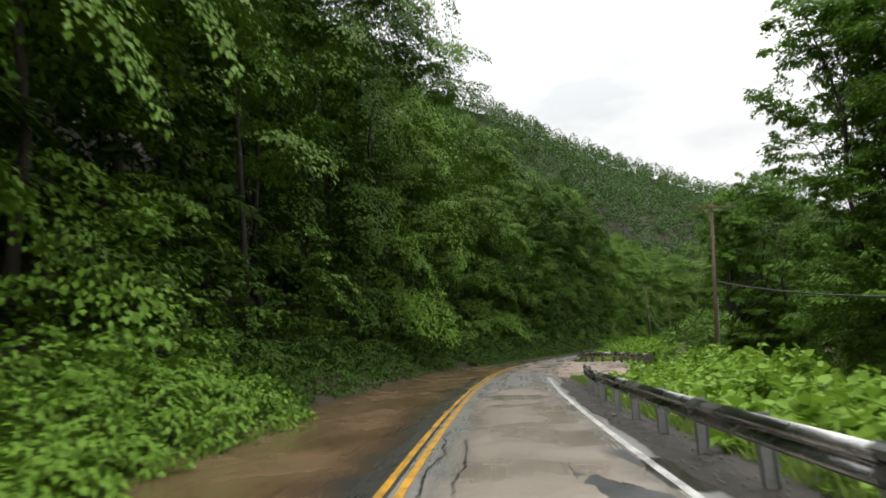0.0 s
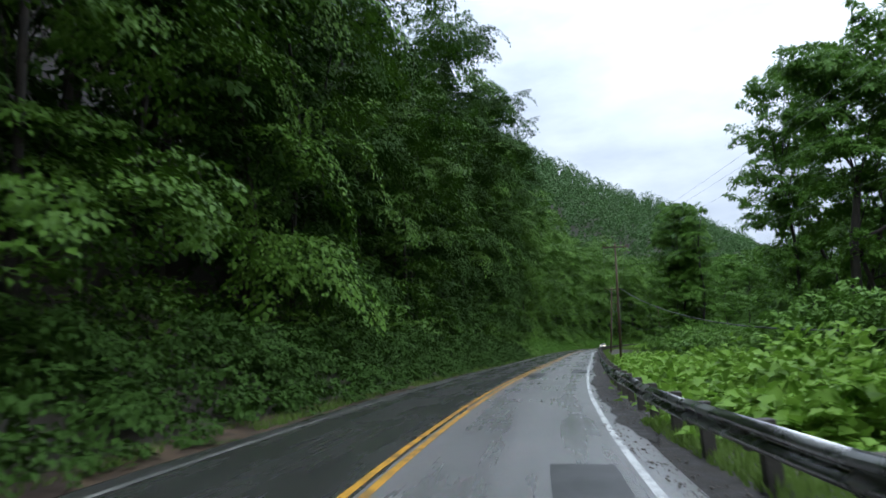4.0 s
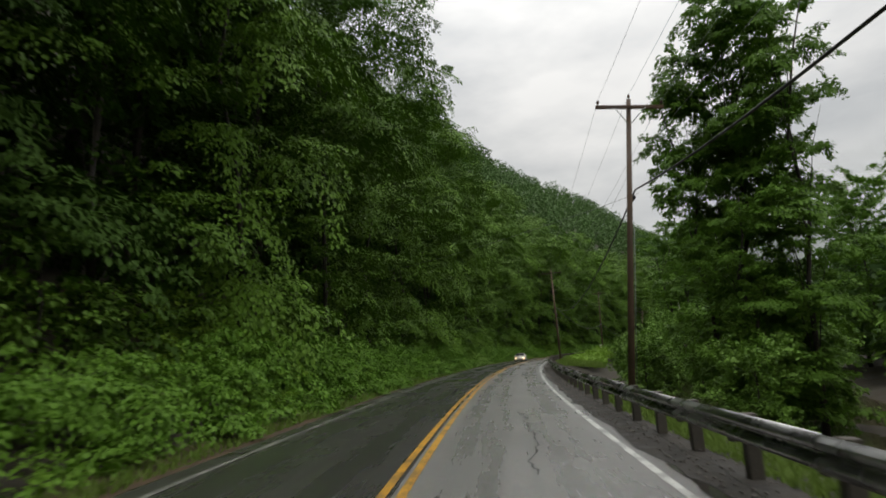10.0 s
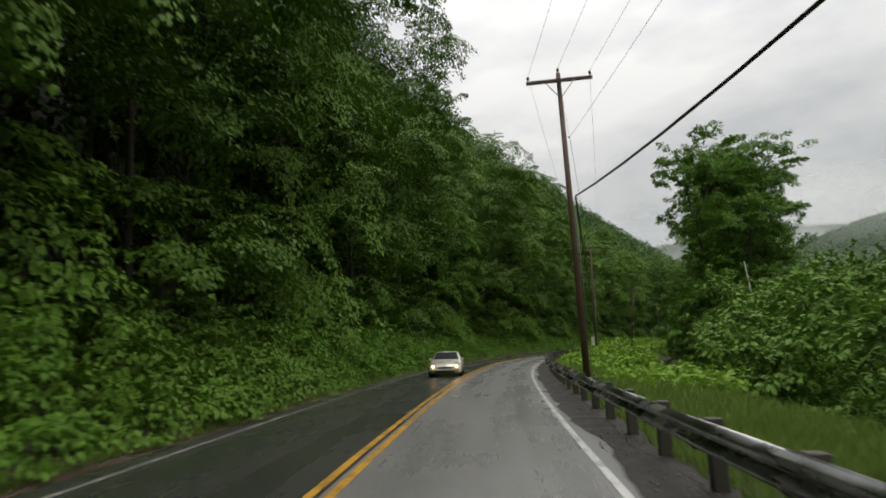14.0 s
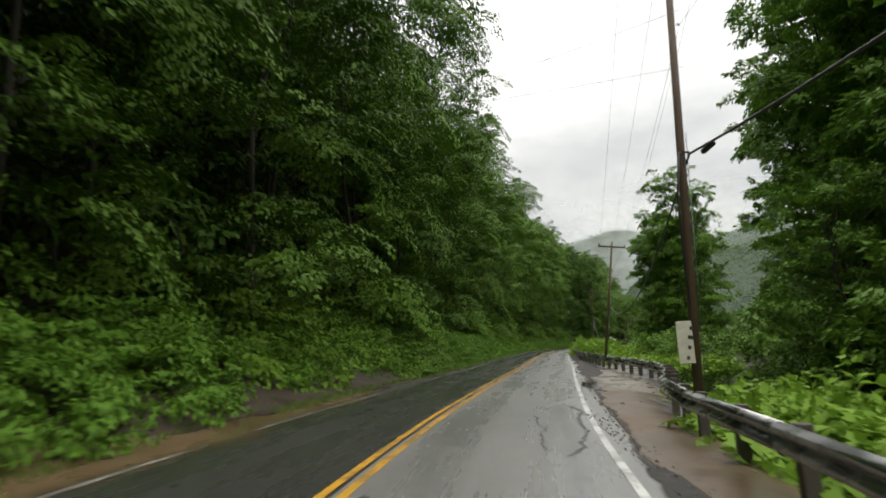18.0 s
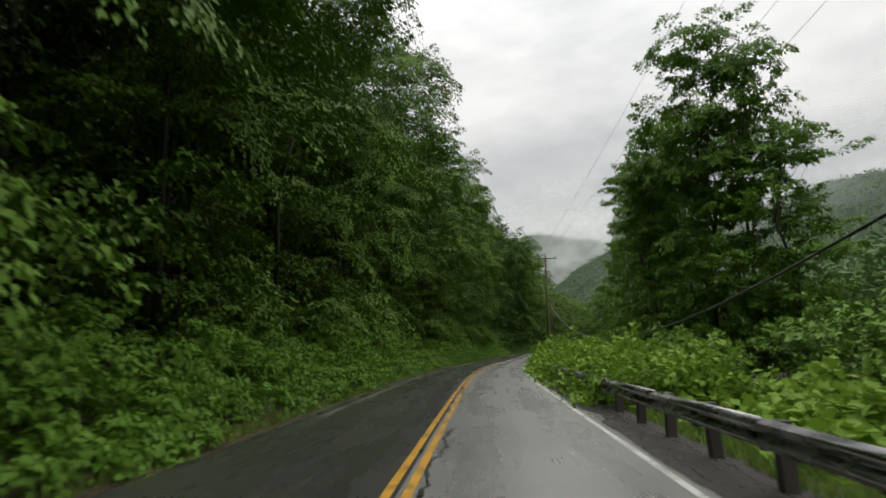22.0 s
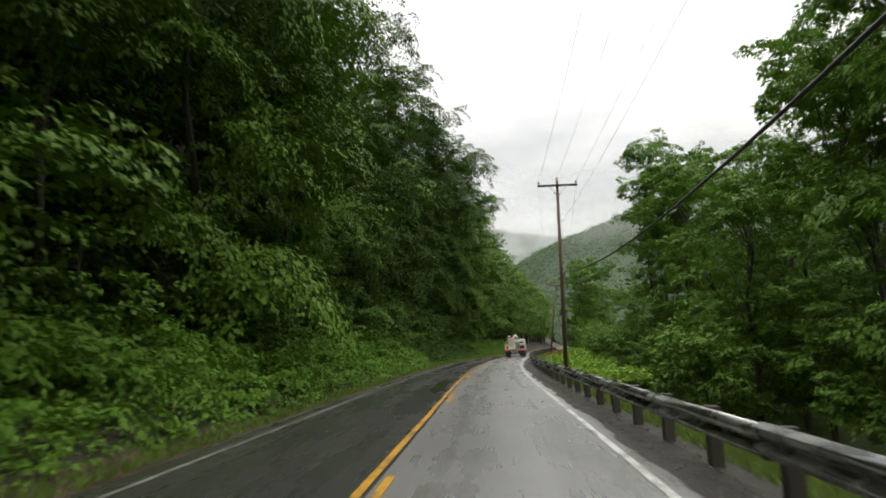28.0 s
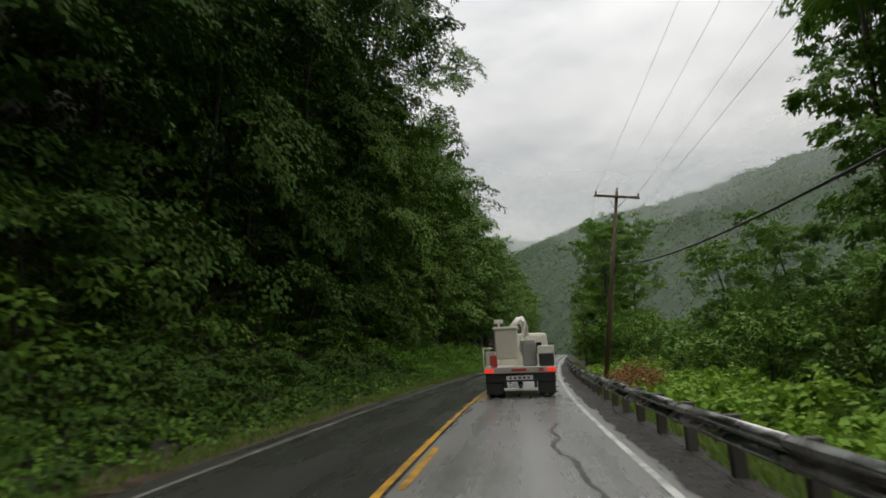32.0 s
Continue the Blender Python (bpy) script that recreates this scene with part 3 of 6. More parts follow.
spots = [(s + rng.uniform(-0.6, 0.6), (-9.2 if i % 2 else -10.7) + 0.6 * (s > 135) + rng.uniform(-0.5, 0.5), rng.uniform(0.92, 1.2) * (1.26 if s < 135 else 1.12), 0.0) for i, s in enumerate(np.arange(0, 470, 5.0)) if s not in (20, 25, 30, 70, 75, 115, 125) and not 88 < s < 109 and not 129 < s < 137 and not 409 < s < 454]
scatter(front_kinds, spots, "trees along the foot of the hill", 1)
# the same bank trees, leaves coloured dark where the wall lies in shade
shade_kinds = [bank_tree(18 + i, 26, 3.6, 0.03, dr, LEAF_SHADE, 2.7) for i, dr in enumerate((0.7, 1.0))]
scatter(shade_kinds, [(s, -10.6 + 0.5 * (i % 2), rng.uniform(1.1, 1.3), 0.0) for i, s in enumerate(np.concatenate([[20.0, 25.0, 30.0, 70.0, 75.0], np.arange(89.0, 109.0, 4.6), [115.0, 121.0, 125.5, 131.0, 135.5], np.arange(412.2, 454.0, 4.6)]))], "dark trees along the foot of the hill", 13)

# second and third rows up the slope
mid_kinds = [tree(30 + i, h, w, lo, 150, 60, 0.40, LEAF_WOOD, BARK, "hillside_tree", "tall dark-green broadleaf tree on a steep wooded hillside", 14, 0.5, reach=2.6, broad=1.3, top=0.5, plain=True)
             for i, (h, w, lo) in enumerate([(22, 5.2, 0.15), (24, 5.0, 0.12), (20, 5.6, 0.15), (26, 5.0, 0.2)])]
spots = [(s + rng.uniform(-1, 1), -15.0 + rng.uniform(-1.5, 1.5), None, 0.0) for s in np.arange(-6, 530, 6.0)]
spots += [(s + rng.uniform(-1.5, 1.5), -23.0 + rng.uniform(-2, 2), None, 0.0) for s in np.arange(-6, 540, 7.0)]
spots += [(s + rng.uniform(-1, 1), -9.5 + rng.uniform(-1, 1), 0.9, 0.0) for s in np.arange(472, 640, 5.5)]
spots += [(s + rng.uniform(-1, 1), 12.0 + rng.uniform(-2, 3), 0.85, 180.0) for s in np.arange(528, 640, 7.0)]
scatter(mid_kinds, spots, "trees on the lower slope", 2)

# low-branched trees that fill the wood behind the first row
# their leaf colour is near black to paint the gloom between front crowns
fill_kinds = [tree(40 + i, h, w, 0.0, 110, 44, 0.36, LEAF_SHADE, BARK, "understorey_tree", "low-branched dark-green tree crowded behind the first row of a wood, darkened as if shaded", 12, 0.5, reach=1.8, broad=1.0, top=0.4, plain=True)
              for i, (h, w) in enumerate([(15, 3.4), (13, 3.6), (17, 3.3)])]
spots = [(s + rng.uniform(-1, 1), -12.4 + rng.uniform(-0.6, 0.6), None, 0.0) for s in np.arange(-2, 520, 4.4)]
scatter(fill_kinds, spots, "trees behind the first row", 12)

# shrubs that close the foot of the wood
# the second kind has under-canopy shade painted into its leaves
shrub_kinds = [tree(60 + i, h, w, 0.0, 42, 30, 0.2, LEAF_SHADE if i == 1 else LEAF_WOOD, BARK, "bank_shrub", "dense green shrub at the foot of a wooded bank", 8, 0.7, reach=1.0, broad=0.55, top=0.5, trunk_r=0.05, droop=0.6)
               for i, (h, w) in enumerate([(3.6, 1.9), (4.2, 1.8), (2.8, 2.1)])]
spots = [(s + rng.uniform(-1.2, 1.2), (-8.6 if 8 < s < 42 or 240 < s < 258 else -8.0) + rng.uniform(-0.6, 0.4), None, 0.0) for s in np.arange(2, 470, 3.4)]
scatter(shrub_kinds, spots, "shrubs along the foot of the hill", 8, (0.7, 1.15))


def forest(name, label, s_range, l_range, gap, crown, per, size, leaf, seed, keep=None):
    """A far wood as one mesh of many leafy crowns."""
    rng = np.random.default_rng(seed)
    s, l = np.meshgrid(np.arange(*s_range, gap), np.arange(*l_range, gap))
    s, l = s.ravel() + rng.uniform(-0.45, 0.45, s.size) * gap, l.ravel() + rng.uniform(-0.45, 0.45, l.size) * gap
    if keep is not None:
        ok = keep(s, l)
        s, l = s[ok], l[ok]
    x, y, _ = ways(s, l)
    top = crown * rng.uniform(1.7, 3.0, len(s))
    mid = np.stack([x, y, ground_z(s, l) + top], -1)
    n = len(s)
    d = unit(rng, n * per)
    d[:, 2] = np.abs(d[:, 2]) * 1.1 - 0.45
    d /= np.linalg.norm(d, axis=1, keepdims=True)
    r = np.repeat(crown * rng.uniform(0.7, 1.15, n), per) * rng.uniform(0.8, 1.08, n * per)
    base = np.repeat(mid, per, 0) + d * r[:, None] * np.array([1, 1, 1.9])
    ax = d + rng.normal(scale=0.5, size=d.shape) + np.array([0, 0, -0.5])
    nr = d + rng.normal(scale=0.35, size=d.shape) + np.array([0, 0, 0.5])
    ln = size * rng.uniform(0.6, 1.3, len(d))
    v, f = leaves(rng, base, ax, nr, ln, ln * 0.75, plain=True)
    tagged(new(name, mesh_of(name, v, f, leaf)), label, "woods", kind="stuff")


forest("hillside_woods", "green broadleaf woods covering a steep hillside", (-30, 640), (-136, -28), 6.8, 3.5, 190, 1.15, FAR_HAZE_WOOD, 3)
forest("far_bank_woods", "green broadleaf woods on the far bank of the river", (-20, 640), (48, 110), 7.0, 4.4, 120, 1.5, FAR_HAZE_WOOD, 4)

# ---------------------------------------------------------------- river side trees
river_kinds = [tree(50 + i, h, w, lo, int(ns * 1.25), 120, 0.27, LEAF_RIVER, BARK, "river_tree", lab, ln, 0.0, reach=1.5, broad=0.85, top=tp, inner=0.15, trunk_r=0.19, droop=dr, plain=True, rise=0.32)
               for i, (h, w, lo, ns, ln, tp, dr, lab) in enumerate([
                   (29, 3.3, 0.05, 360, 22, 0.2, 0.6, "tall slender green tree draped in vines beside the river"),
                   (26, 4.6, 0.08, 205, 20, 0.6, 0.4, "tall spreading green tree on the river bank"),
                   (31, 3.6, 0.05, 215, 24, 0.3, 0.8, "very tall leafy column of a tree covered in creepers"),
                   (21, 4.4, 0.06, 180, 16, 0.7, 0.4, "broad green tree on the river bank")])]


def plant(kinds, spots, group, seed):
    """Copies of the kinds at (s, l, height of the top over the road, kind)."""
    rng = np.random.default_rng(seed)
    used = set()
    for s, l, top, kind in spots:
        src = kinds[kind]
        g = float(ground_z(s, l)) - 0.3
        m = at(s, l, g, rng.uniform(0, 360), (top - g) / src["tall"] / (src.scale[0] if kind in used else 1))
        if kind in used:
            copy_thing(src, m)
        else:
            used.add(kind)
            src.matrix_basis = m
            tagged(src, group=group)


plant(river_kinds, [(47, 27.5, 30, 1), (40, 31, 28, 1), (51, 32, 28, 2), (45, 30, 29, 2), (56, 31, 24, 3), (44, 33, 26, 1), (90.5, 24, 25, 1), (85, 19.8, 20, 0), (86, 26, 22, 1), (98, 20, 25, 2), (104, 24, 22, 3), (95, 28, 22, 1), (75, 30, 15, 3), (66, 33, 16, 3),
                    (170, 22, 27, 2), (172.7, 19.1, 29.4, 0), (178, 21.5, 15, 3), (169, 18, 12, 3), (174, 22, 22, 0), (176, 17.5, 24, 2), (169, 44.4, 22.5, 1), (160, 42, 22, 3), (150, 45, 23, 1), (140, 44, 21, 3), (128, 46, 22, 1), (115, 46, 20, 3), (155, 48, 22, 1), (145, 49, 22, 3), (164, 47, 21, 3),
                    (217, 29.5, 18.5, 1), (224, 34, 14, 3), (180, 46, 23, 3), (192, 46, 24, 1), (205, 47, 24, 3), (218, 46, 23, 1), (232, 47, 25, 3), (246, 46, 25, 1), (266, 15.5, 10, 3), (270, 17.5, 12, 3), (276, 21, 14, 3), (256.4, 18.7, 26, 1), (260, 21.5, 19, 3), (253, 23, 17, 3), (282, 21, 30.5, 2), (277, 23, 30, 2), (269, 21, 27, 0), (273, 19.5, 29, 2), (289, 28, 26, 1), (294, 25, 27, 0), (263, 26, 25, 1), (268, 25, 28, 2), (286, 26, 29, 1), (293, 29, 20, 3),
                    (343.3, 19.3, 31, 2), (341, 22.5, 28, 2), (338, 24, 19, 3), (348, 20.5, 25, 1), (351, 16, 22, 0), (357, 18, 27, 2), (361, 22, 24, 1), (364, 17.5, 24, 1), (371, 20.5, 25, 2), (376, 18.5, 24, 1), (380, 20.5, 27, 2), (385, 19, 20, 1), (391, 20, 21, 2), (396, 20, 18, 1), (399, 22.5, 20, 2), (405, 25, 22, 1), (376, 25, 24, 1), (388, 24, 25, 2),
                    (408, 18.5, 14, 3), (416, 21, 16, 1), (424, 20.5, 12, 3), (413, 25, 18, 1), (421, 26.5, 17, 3), (449.5, 19.8, 30, 2), (441, 23, 25, 1), (454, 22.5, 28, 2), (452, 25, 23, 1), (434, 25, 22, 3), (457, 30, 22, 3), (461, 18, 9, 3), (469, 20, 12, 1), (477, 18, 11, 3), (430, 30, 18, 3),
                    (498, 9.5, 18, 3), (506, 10.5, 21, 1), (515, 11, 22, 2), (512, 15, 21, 1), (305, 40, 12, 3), (320, 44, 13, 1), (333, 40, 12, 3), (294, 42, 13, 1), (470, 42, 13, 3), (484, 46, 15, 1), (496, 40, 13, 3)], "trees along the river", 6)

bush_kinds = [tree(70 + i, h, w, 0.02, 150, 44, 0.27, LEAF_BUSH, BARK, "river_bush", "rounded light-green sapling on the river bank", 10, 0.0, reach=1.1, broad=0.55, top=0.6, droop=0.35, trunk_r=0.1, rise=0.75)
              for i, (h, w) in enumerate([(9, 4.0), (7, 3.4), (6, 3.2)])]
plant(bush_kinds, [(244.5, 20.5, 8.8, 0), (238, 25, 7, 1), (205, 22, 6.5, 0), (214, 18, 5.5, 1), (222, 24, 8, 0), (186, 13, 3.5, 2), (158, 14, 2.0, 1), (120, 15, 3, 2), (132, 20, 4, 0), (110, 13, 2.5, 2), (143, 17, 4, 1),
                   (64, 16, 5, 0), (74, 14, 4, 1), (230, 19, 5, 2), (266, 14, 4, 0), (300, 16, 3, 1), (312, 17, 3.5, 2), (322, 18, 4, 0), (331, 14, 3, 1), (430, 21, 4, 2), (404, 14, 3, 2),
                   (449, 12.5, 3.5, 1), (458, 12, 3, 2), (466, 14, 4, 0), (475, 12, 4, 1), (484, 14, 6, 0), (490, 11, 6, 1), (200, 30, 5, 1), (185, 27, 4, 2), (216, 33, 5, 0), (230, 33, 6, 1), (246, 33, 7, 2), (300, 30, 3, 0), (316, 31, 4, 1), (330, 29, 4, 2), (280, 33, 6, 0),
                   (456, 20, 5, 0), (468, 22, 6, 1), (478, 20, 7, 2), (488, 24, 8, 0), (470, 30, 8, 1), (492, 32, 9, 2), (208, 14, 3, 2), (196, 14, 3, 1)], "saplings on the river bank", 7)


# ---------------------------------------------------------------- low growth
def low_growth(seed, length, width, height, count, per, size, leaf, name, reach=0.5, bulge=1.0, rise=0.0, plain=False, wide=(0.5, 0.72)):
    """A stretch of weeds and creepers: y runs along the road, x away from it (0 at the road)."""
    rng = np.random.default_rng(seed)
    y, x = rng.uniform(0, length, count), rng.uniform(0, 1, count) ** 0.8
    lump = np.clip(0.62 + 0.5 * np.sin(y * 1.5 + seed) * np.sin(x * 4 + y * 0.7) + 0.25 * np.sin(y * 3.9 + x * 7), 0.12, 1.3) + 0.12 * rng.uniform(-1, 1, count)
    z = height * np.clip(np.sin(np.clip(x * 1.15 * bulge + 0.12, 0, math.pi / 2)), 0.1, 1) * lump * rng.uniform(0.15, 1.0, count) ** 0.5 + rise * x * width
    base = np.stack([x * width, y, np.maximum(z, 0.05)], -1)
    out = np.stack([-0.6 + rng.normal(scale=0.5, size=count), rng.normal(scale=0.6, size=count), rng.uniform(0.2, 1.0, count)], -1)
    out /= np.linalg.norm(out, axis=1, keepdims=True)
    v, f = sprays(rng, base, out, per, reach, size, 0.35, plain, wide)
    return mesh_of(name, v, f, leaf)


def weed_bank(seed, length, width, leaf):
    """Clumps of leafy plants climbing a bank: each clump a few drooping pads of leaves round one root."""
    rng = np.random.default_rng(seed)
    clumps = 96
    cy, cx = rng.uniform(0, length, clumps), rng.uniform(0, 1, clumps) ** 0.9
    tall = rng.uniform(0.5, 1.6, clumps) * np.clip(0.3 + cx * 1.5, 0.3, 1.1)
    per = 7
    a = rng.uniform(0, 2 * math.pi, (clumps, per))
    lift = rng.uniform(0.2, 1.0, (clumps, per)) ** 0.7
    r = 0.40 * (1.2 - lift)
    base = np.stack([cx[:, None] * width + np.cos(a) * r, cy[:, None] + np.sin(a) * r, tall[:, None] * lift + 0.38 * cx[:, None] * width], -1).reshape(-1, 3)
    out = np.stack([np.cos(a) - 0.5, np.sin(a), 0.25 + 0.5 * lift], -1).reshape(-1, 3)
    out /= np.linalg.norm(out, axis=1, keepdims=True)
    v, f = boughs(rng, base, out, 30, 0.60, 0.33, 0.135, 0.75)
    v[:, 2] = np.maximum(v[:, 2], 0.02)
    return mesh_of("bank_weeds", v, f, leaf)


weed_meshes = [weed_bank(90 + i, 12.5, 3.0, (LEAF_WEED, LEAF_BANK, LEAF_WEED, LEAF_WEED, LEAF_SHADE)[i]) for i in range(5)]
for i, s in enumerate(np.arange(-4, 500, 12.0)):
    # mesh 4 is a shaded-colour copy of the weeds, for stretches in shade
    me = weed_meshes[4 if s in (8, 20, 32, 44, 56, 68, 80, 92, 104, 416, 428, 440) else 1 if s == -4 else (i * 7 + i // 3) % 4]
    x, y, h = ways(s, -4.9 if 4 < s < 40 or 238 < s < 256 else -4.5 if s > 356 else -4.0)
    ob = new("bank_weeds", me)
    # width runs away from the road, to the left, and climbs the bank
    ob.matrix_world = pose(float(x), float(y), 0.02, 0, 0, -math.degrees(float(h))) @ Matrix.Diagonal((-0.7, 1, 0.75, 1) if 100 < s < 130 or 424 < s < 445 else (-1, 1, 1, 1))
    tagged(ob, "thick green weeds and creepers on a roadside bank", "weeds", "weeds at the foot of the hill", "stuff")

# taller drifts of vines where they climb into the wood
drift = weed_bank(99, 12.5, 4.0, LEAF_VINE)
for s, l, k in ((249.0, -5.0, 1.5), (314.0, -4.6, 1.3), (329.0, -4.5, 1.4), (138.0, -4.8, 1.25), (216.0, -4.9, 1.2)):
    x, y, h = ways(s, l)
    ob = new("vine_drift", drift)
    ob.matrix_world = pose(float(x), float(y), 0.05, 0, 0, -math.degrees(float(h))) @ Matrix.Diagonal((-k, k, k, 1))
    tagged(ob, "bright drift of vines climbing from the verge into the wood", "creeper", "vines at the foot of the hill", "stuff")

ivy_meshes = [low_growth(120 + i, 12.5, 2.9, 0.28, 620, 9, 0.13, LEAF_BANK if i else LEAF_WOOD, "ground_ivy", 0.35, rise=0.36, plain=True) for i in range(2)]
for i, s in enumerate(np.arange(-4, 500, 12.0)):
    x, y, h = ways(s, -5.4 if s in (20, 32) else -4.9 if 4 < s < 40 or 238 < s < 256 else -3.95)
    if s in (8, 20, 32, 44, 56, 68, 80, 92, 104):
        continue
    ob = new("ground_ivy", ivy_meshes[i % 2])
    ob.matrix_world = pose(float(x), float(y), 0.02, 0, 0, -math.degrees(float(h))) @ Matrix.Diagonal((-1, 1, 1, 1))
    tagged(ob, "low green ivy covering the foot of a bank", "creeper", "ivy at the foot of the hill", "stuff")

# two of three meshes carry the dimness under the trees as leaf colour
cover_meshes = [low_growth(100 + i, 12.5, 4.6, 1.0, 330, 8, 0.26, LEAF_SHADE if i else LEAF_WOOD, "bank_creepers", 0.6, rise=0.62) for i in range(3)]
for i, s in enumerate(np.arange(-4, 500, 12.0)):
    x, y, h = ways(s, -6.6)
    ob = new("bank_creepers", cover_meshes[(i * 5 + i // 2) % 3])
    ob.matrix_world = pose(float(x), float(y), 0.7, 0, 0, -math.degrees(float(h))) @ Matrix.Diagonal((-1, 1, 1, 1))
    tagged(ob, "dark green creepers climbing a steep wooded bank, darkened as if shaded", "creeper", "creepers on the bank", "stuff")

kudzu_meshes = [low_growth(110 + i, 12.5, 5.2, h, 760, 9, 0.25, LEAF_VINE, "kudzu", 0.5, wide=(0.75, 1.0)) for i, h in enumerate((1.5, 2.0, 1.0))]
kudzu_meshes.append(low_growth(115, 12.5, 4.2, 1.75, 1500, 11, 0.165, LEAF_VINE, "kudzu", 0.42, 6.0, wide=(0.75, 1.0)))
for s, l, kind, k in ((-22, 4.5, 2, 1), (-10, 4.5, 0, 1), (2, 4.6, 0, 0.9), (14, 6.0, 1, 0.9), (17, 5.5, 1, 0.42), (24, 8.9, 1, 1.1), (33, 8.7, 1, 1.15), (44, 6.0, 1, 1), (54, 4.3, 1, 1), (64, 4.4, 0, 1), (76, 4.5, 2, 1), (88, 4.8, 2, 0.9), (100, 5.2, 2, 0.8),
                      (112, 5.4, 2, 0.8), (200, 5.0, 2, 1), (212, 4.6, 0, 1), (224, 4.4, 1, 1), (236, 4.5, 1, 0.9), (246, 5.6, 0, 0.8), (258, 8.5, 2, 0.8), (270, 7.5, 2, 0.9),
                      (282, 5.0, 2, 1), (294, 4.6, 0, 1), (303, 3.45, 3, 0.92), (314, 3.4, 3, 1.05), (325.5, 3.55, 3, 1.0), (334, 3.6, 3, 0.85), (309, 5.0, 1, 0.8), (321, 5.2, 1, 0.9), (337, 4.0, 0, 1), (342, 4.5, 3, 1.15), (349, 4.6, 1, 1.0), (361, 5, 2, 0.8), (400, 6, 2, 0.8), (412, 5.5, 2, 0.9), (424, 5.4, 0, 0.8), (436, 5.3, 0, 0.9), (448, 5.2, 2, 1), (460, 5, 0, 1)):
    x, y, h = ways(s, l)
    ob = new("kudzu", kudzu_meshes[kind])
    ob.matrix_world = pose(float(x), float(y), float(ground_z(s, l + 0.5)) - 0.05, 0, 0, -math.degrees(float(h))) @ Matrix(((1, 0, 0, 0), (0, 1, 0, 0), (-0.12, 0, 1, 0), (0, 0, 0, 1))) @ Matrix.Scale(k, 4)
    tagged(ob, "bright green kudzu sprawling behind a roadside barrier", "creeper", "kudzu on the river side", "stuff")


def grass_mesh(seed, length, width, count, tall, leaf):
    rng = np.random.default_rng(seed)
    base = np.stack([rng.uniform(0, width, count), rng.uniform(0, length, count), np.full(count, -0.02)], -1)
    ax = rng.normal(scale=0.35, size=(count, 3)) + np.array([0, 0, 1.0])
    nr = rng.normal(size=(count, 3)) * np.array([1, 1, 0.1])
    ln = tall * rng.uniform(0.4, 1.3, count)
    v, f = leaves(rng, base, ax, nr, ln, ln * 0.16 + 0.012, 0.3, True)
    return mesh_of("grass", v, f, leaf)


grass_meshes = [grass_mesh(130 + i, 12.4, 1.0, 4200, 0.19, GRASS) for i in range(3)]
for i, s in enumerate(np.arange(-4, 500, 12.0)):
    for l, side in ((-3.62, -1), (4.2, 1)):
        if (side < 0 and 4 < s < 44) or side > 0 and (16 < s < 44 or 226 < s < 276):
            continue
        x, y, h = ways(s, l)
        ob = new("grass", grass_meshes[(i + (side > 0)) % 3])
        ob.matrix_world = pose(float(x), float(y), float(ground_z(s, l)) + 0.03, 0, 0, -math.degrees(float(h))) @ Matrix.Diagonal((side, 1, 1, 1))
        tagged(ob, "fringe of wet green grass along the road edge", "grass", "grass along the verges", "stuff")

# ---------------------------------------------------------------- water and far hills
WATER = surface("river_water", (0.05, 0.042, 0.028), (0.085, 0.07, 0.045), 0.3, (0.05, 0.16), 0.15, 3.0)
me, _ = strip("water", np.arange(-130, 690, 10.0), [15, 22, 30, 40], lambda s, l: -5.2 + 0 * s, WATER)
tagged(new("water", me), "brown river water below the road", "river", kind="structure")


def hill(name, label, spine, height, half, material, seed, step=9.0, bumps=3.5):
    """A wooded ridge along a spine of (x, y, relative height) points: a grid with crown-sized bumps."""
    pts = np.array(spine, float)
    d = np.concatenate([[0], np.cumsum(np.linalg.norm(np.diff(pts[:, :2], axis=0), axis=1))])
    u = np.arange(0, d[-1], step)
    x, y, k = (np.interp(u, d, pts[:, j]) for j in range(3))
    tx, ty = np.gradient(x), np.gradient(y)
    ln = np.hypot(tx, ty)
    nx, ny = -ty / ln, tx / ln
    w = np.arange(-half, half + step, step)
    U, Wd = np.meshgrid(np.arange(len(u)), w, indexing="ij")
    X, Y = x[U] + nx[U] * Wd, y[U] + ny[U] * Wd
    prof = np.clip(1 - (np.abs(Wd) / half) ** 1.4, 0, 1)
    Z = -8 + height * k[U] * prof
    rng = np.random.default_rng(seed)
    Z += rng.uniform(-1, 1, Z.shape) * bumps + 6 * np.sin(X / 47 + seed) * np.sin(Y / 61) * prof
    i = np.arange(Z.size).reshape(Z.shape)
    f = np.stack([i[:-1, :-1], i[:-1, 1:], i[1:, 1:], i[1:, :-1]], -1).reshape(-1, 4)
    tagged(new(name, mesh_of(name, np.stack([X, Y, Z], -1).reshape(-1, 3), f, material, True)), label, "hill", kind="structure")
    p = np.repeat(np.stack([X, Y, Z], -1).reshape(-1, 3), 40, 0)
    p = p + rng.normal(scale=step * 0.42, size=p.shape) * np.array([1, 1, 0.3])
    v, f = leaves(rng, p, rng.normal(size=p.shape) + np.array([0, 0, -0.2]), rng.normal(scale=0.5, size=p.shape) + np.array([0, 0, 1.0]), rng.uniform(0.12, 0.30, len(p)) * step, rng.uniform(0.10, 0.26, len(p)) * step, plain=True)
    tagged(new("hill_woods", mesh_of("hill_woods", v, f, FAR_HAZE_WOOD)), "distant woods covering a hill", "woods", kind="stuff")


HILL = surface("wooded_hill", (0.012, 0.028, 0.012), (0.04, 0.072, 0.028), 0.05, (0.8, 0.95), 1.0, 0.35)
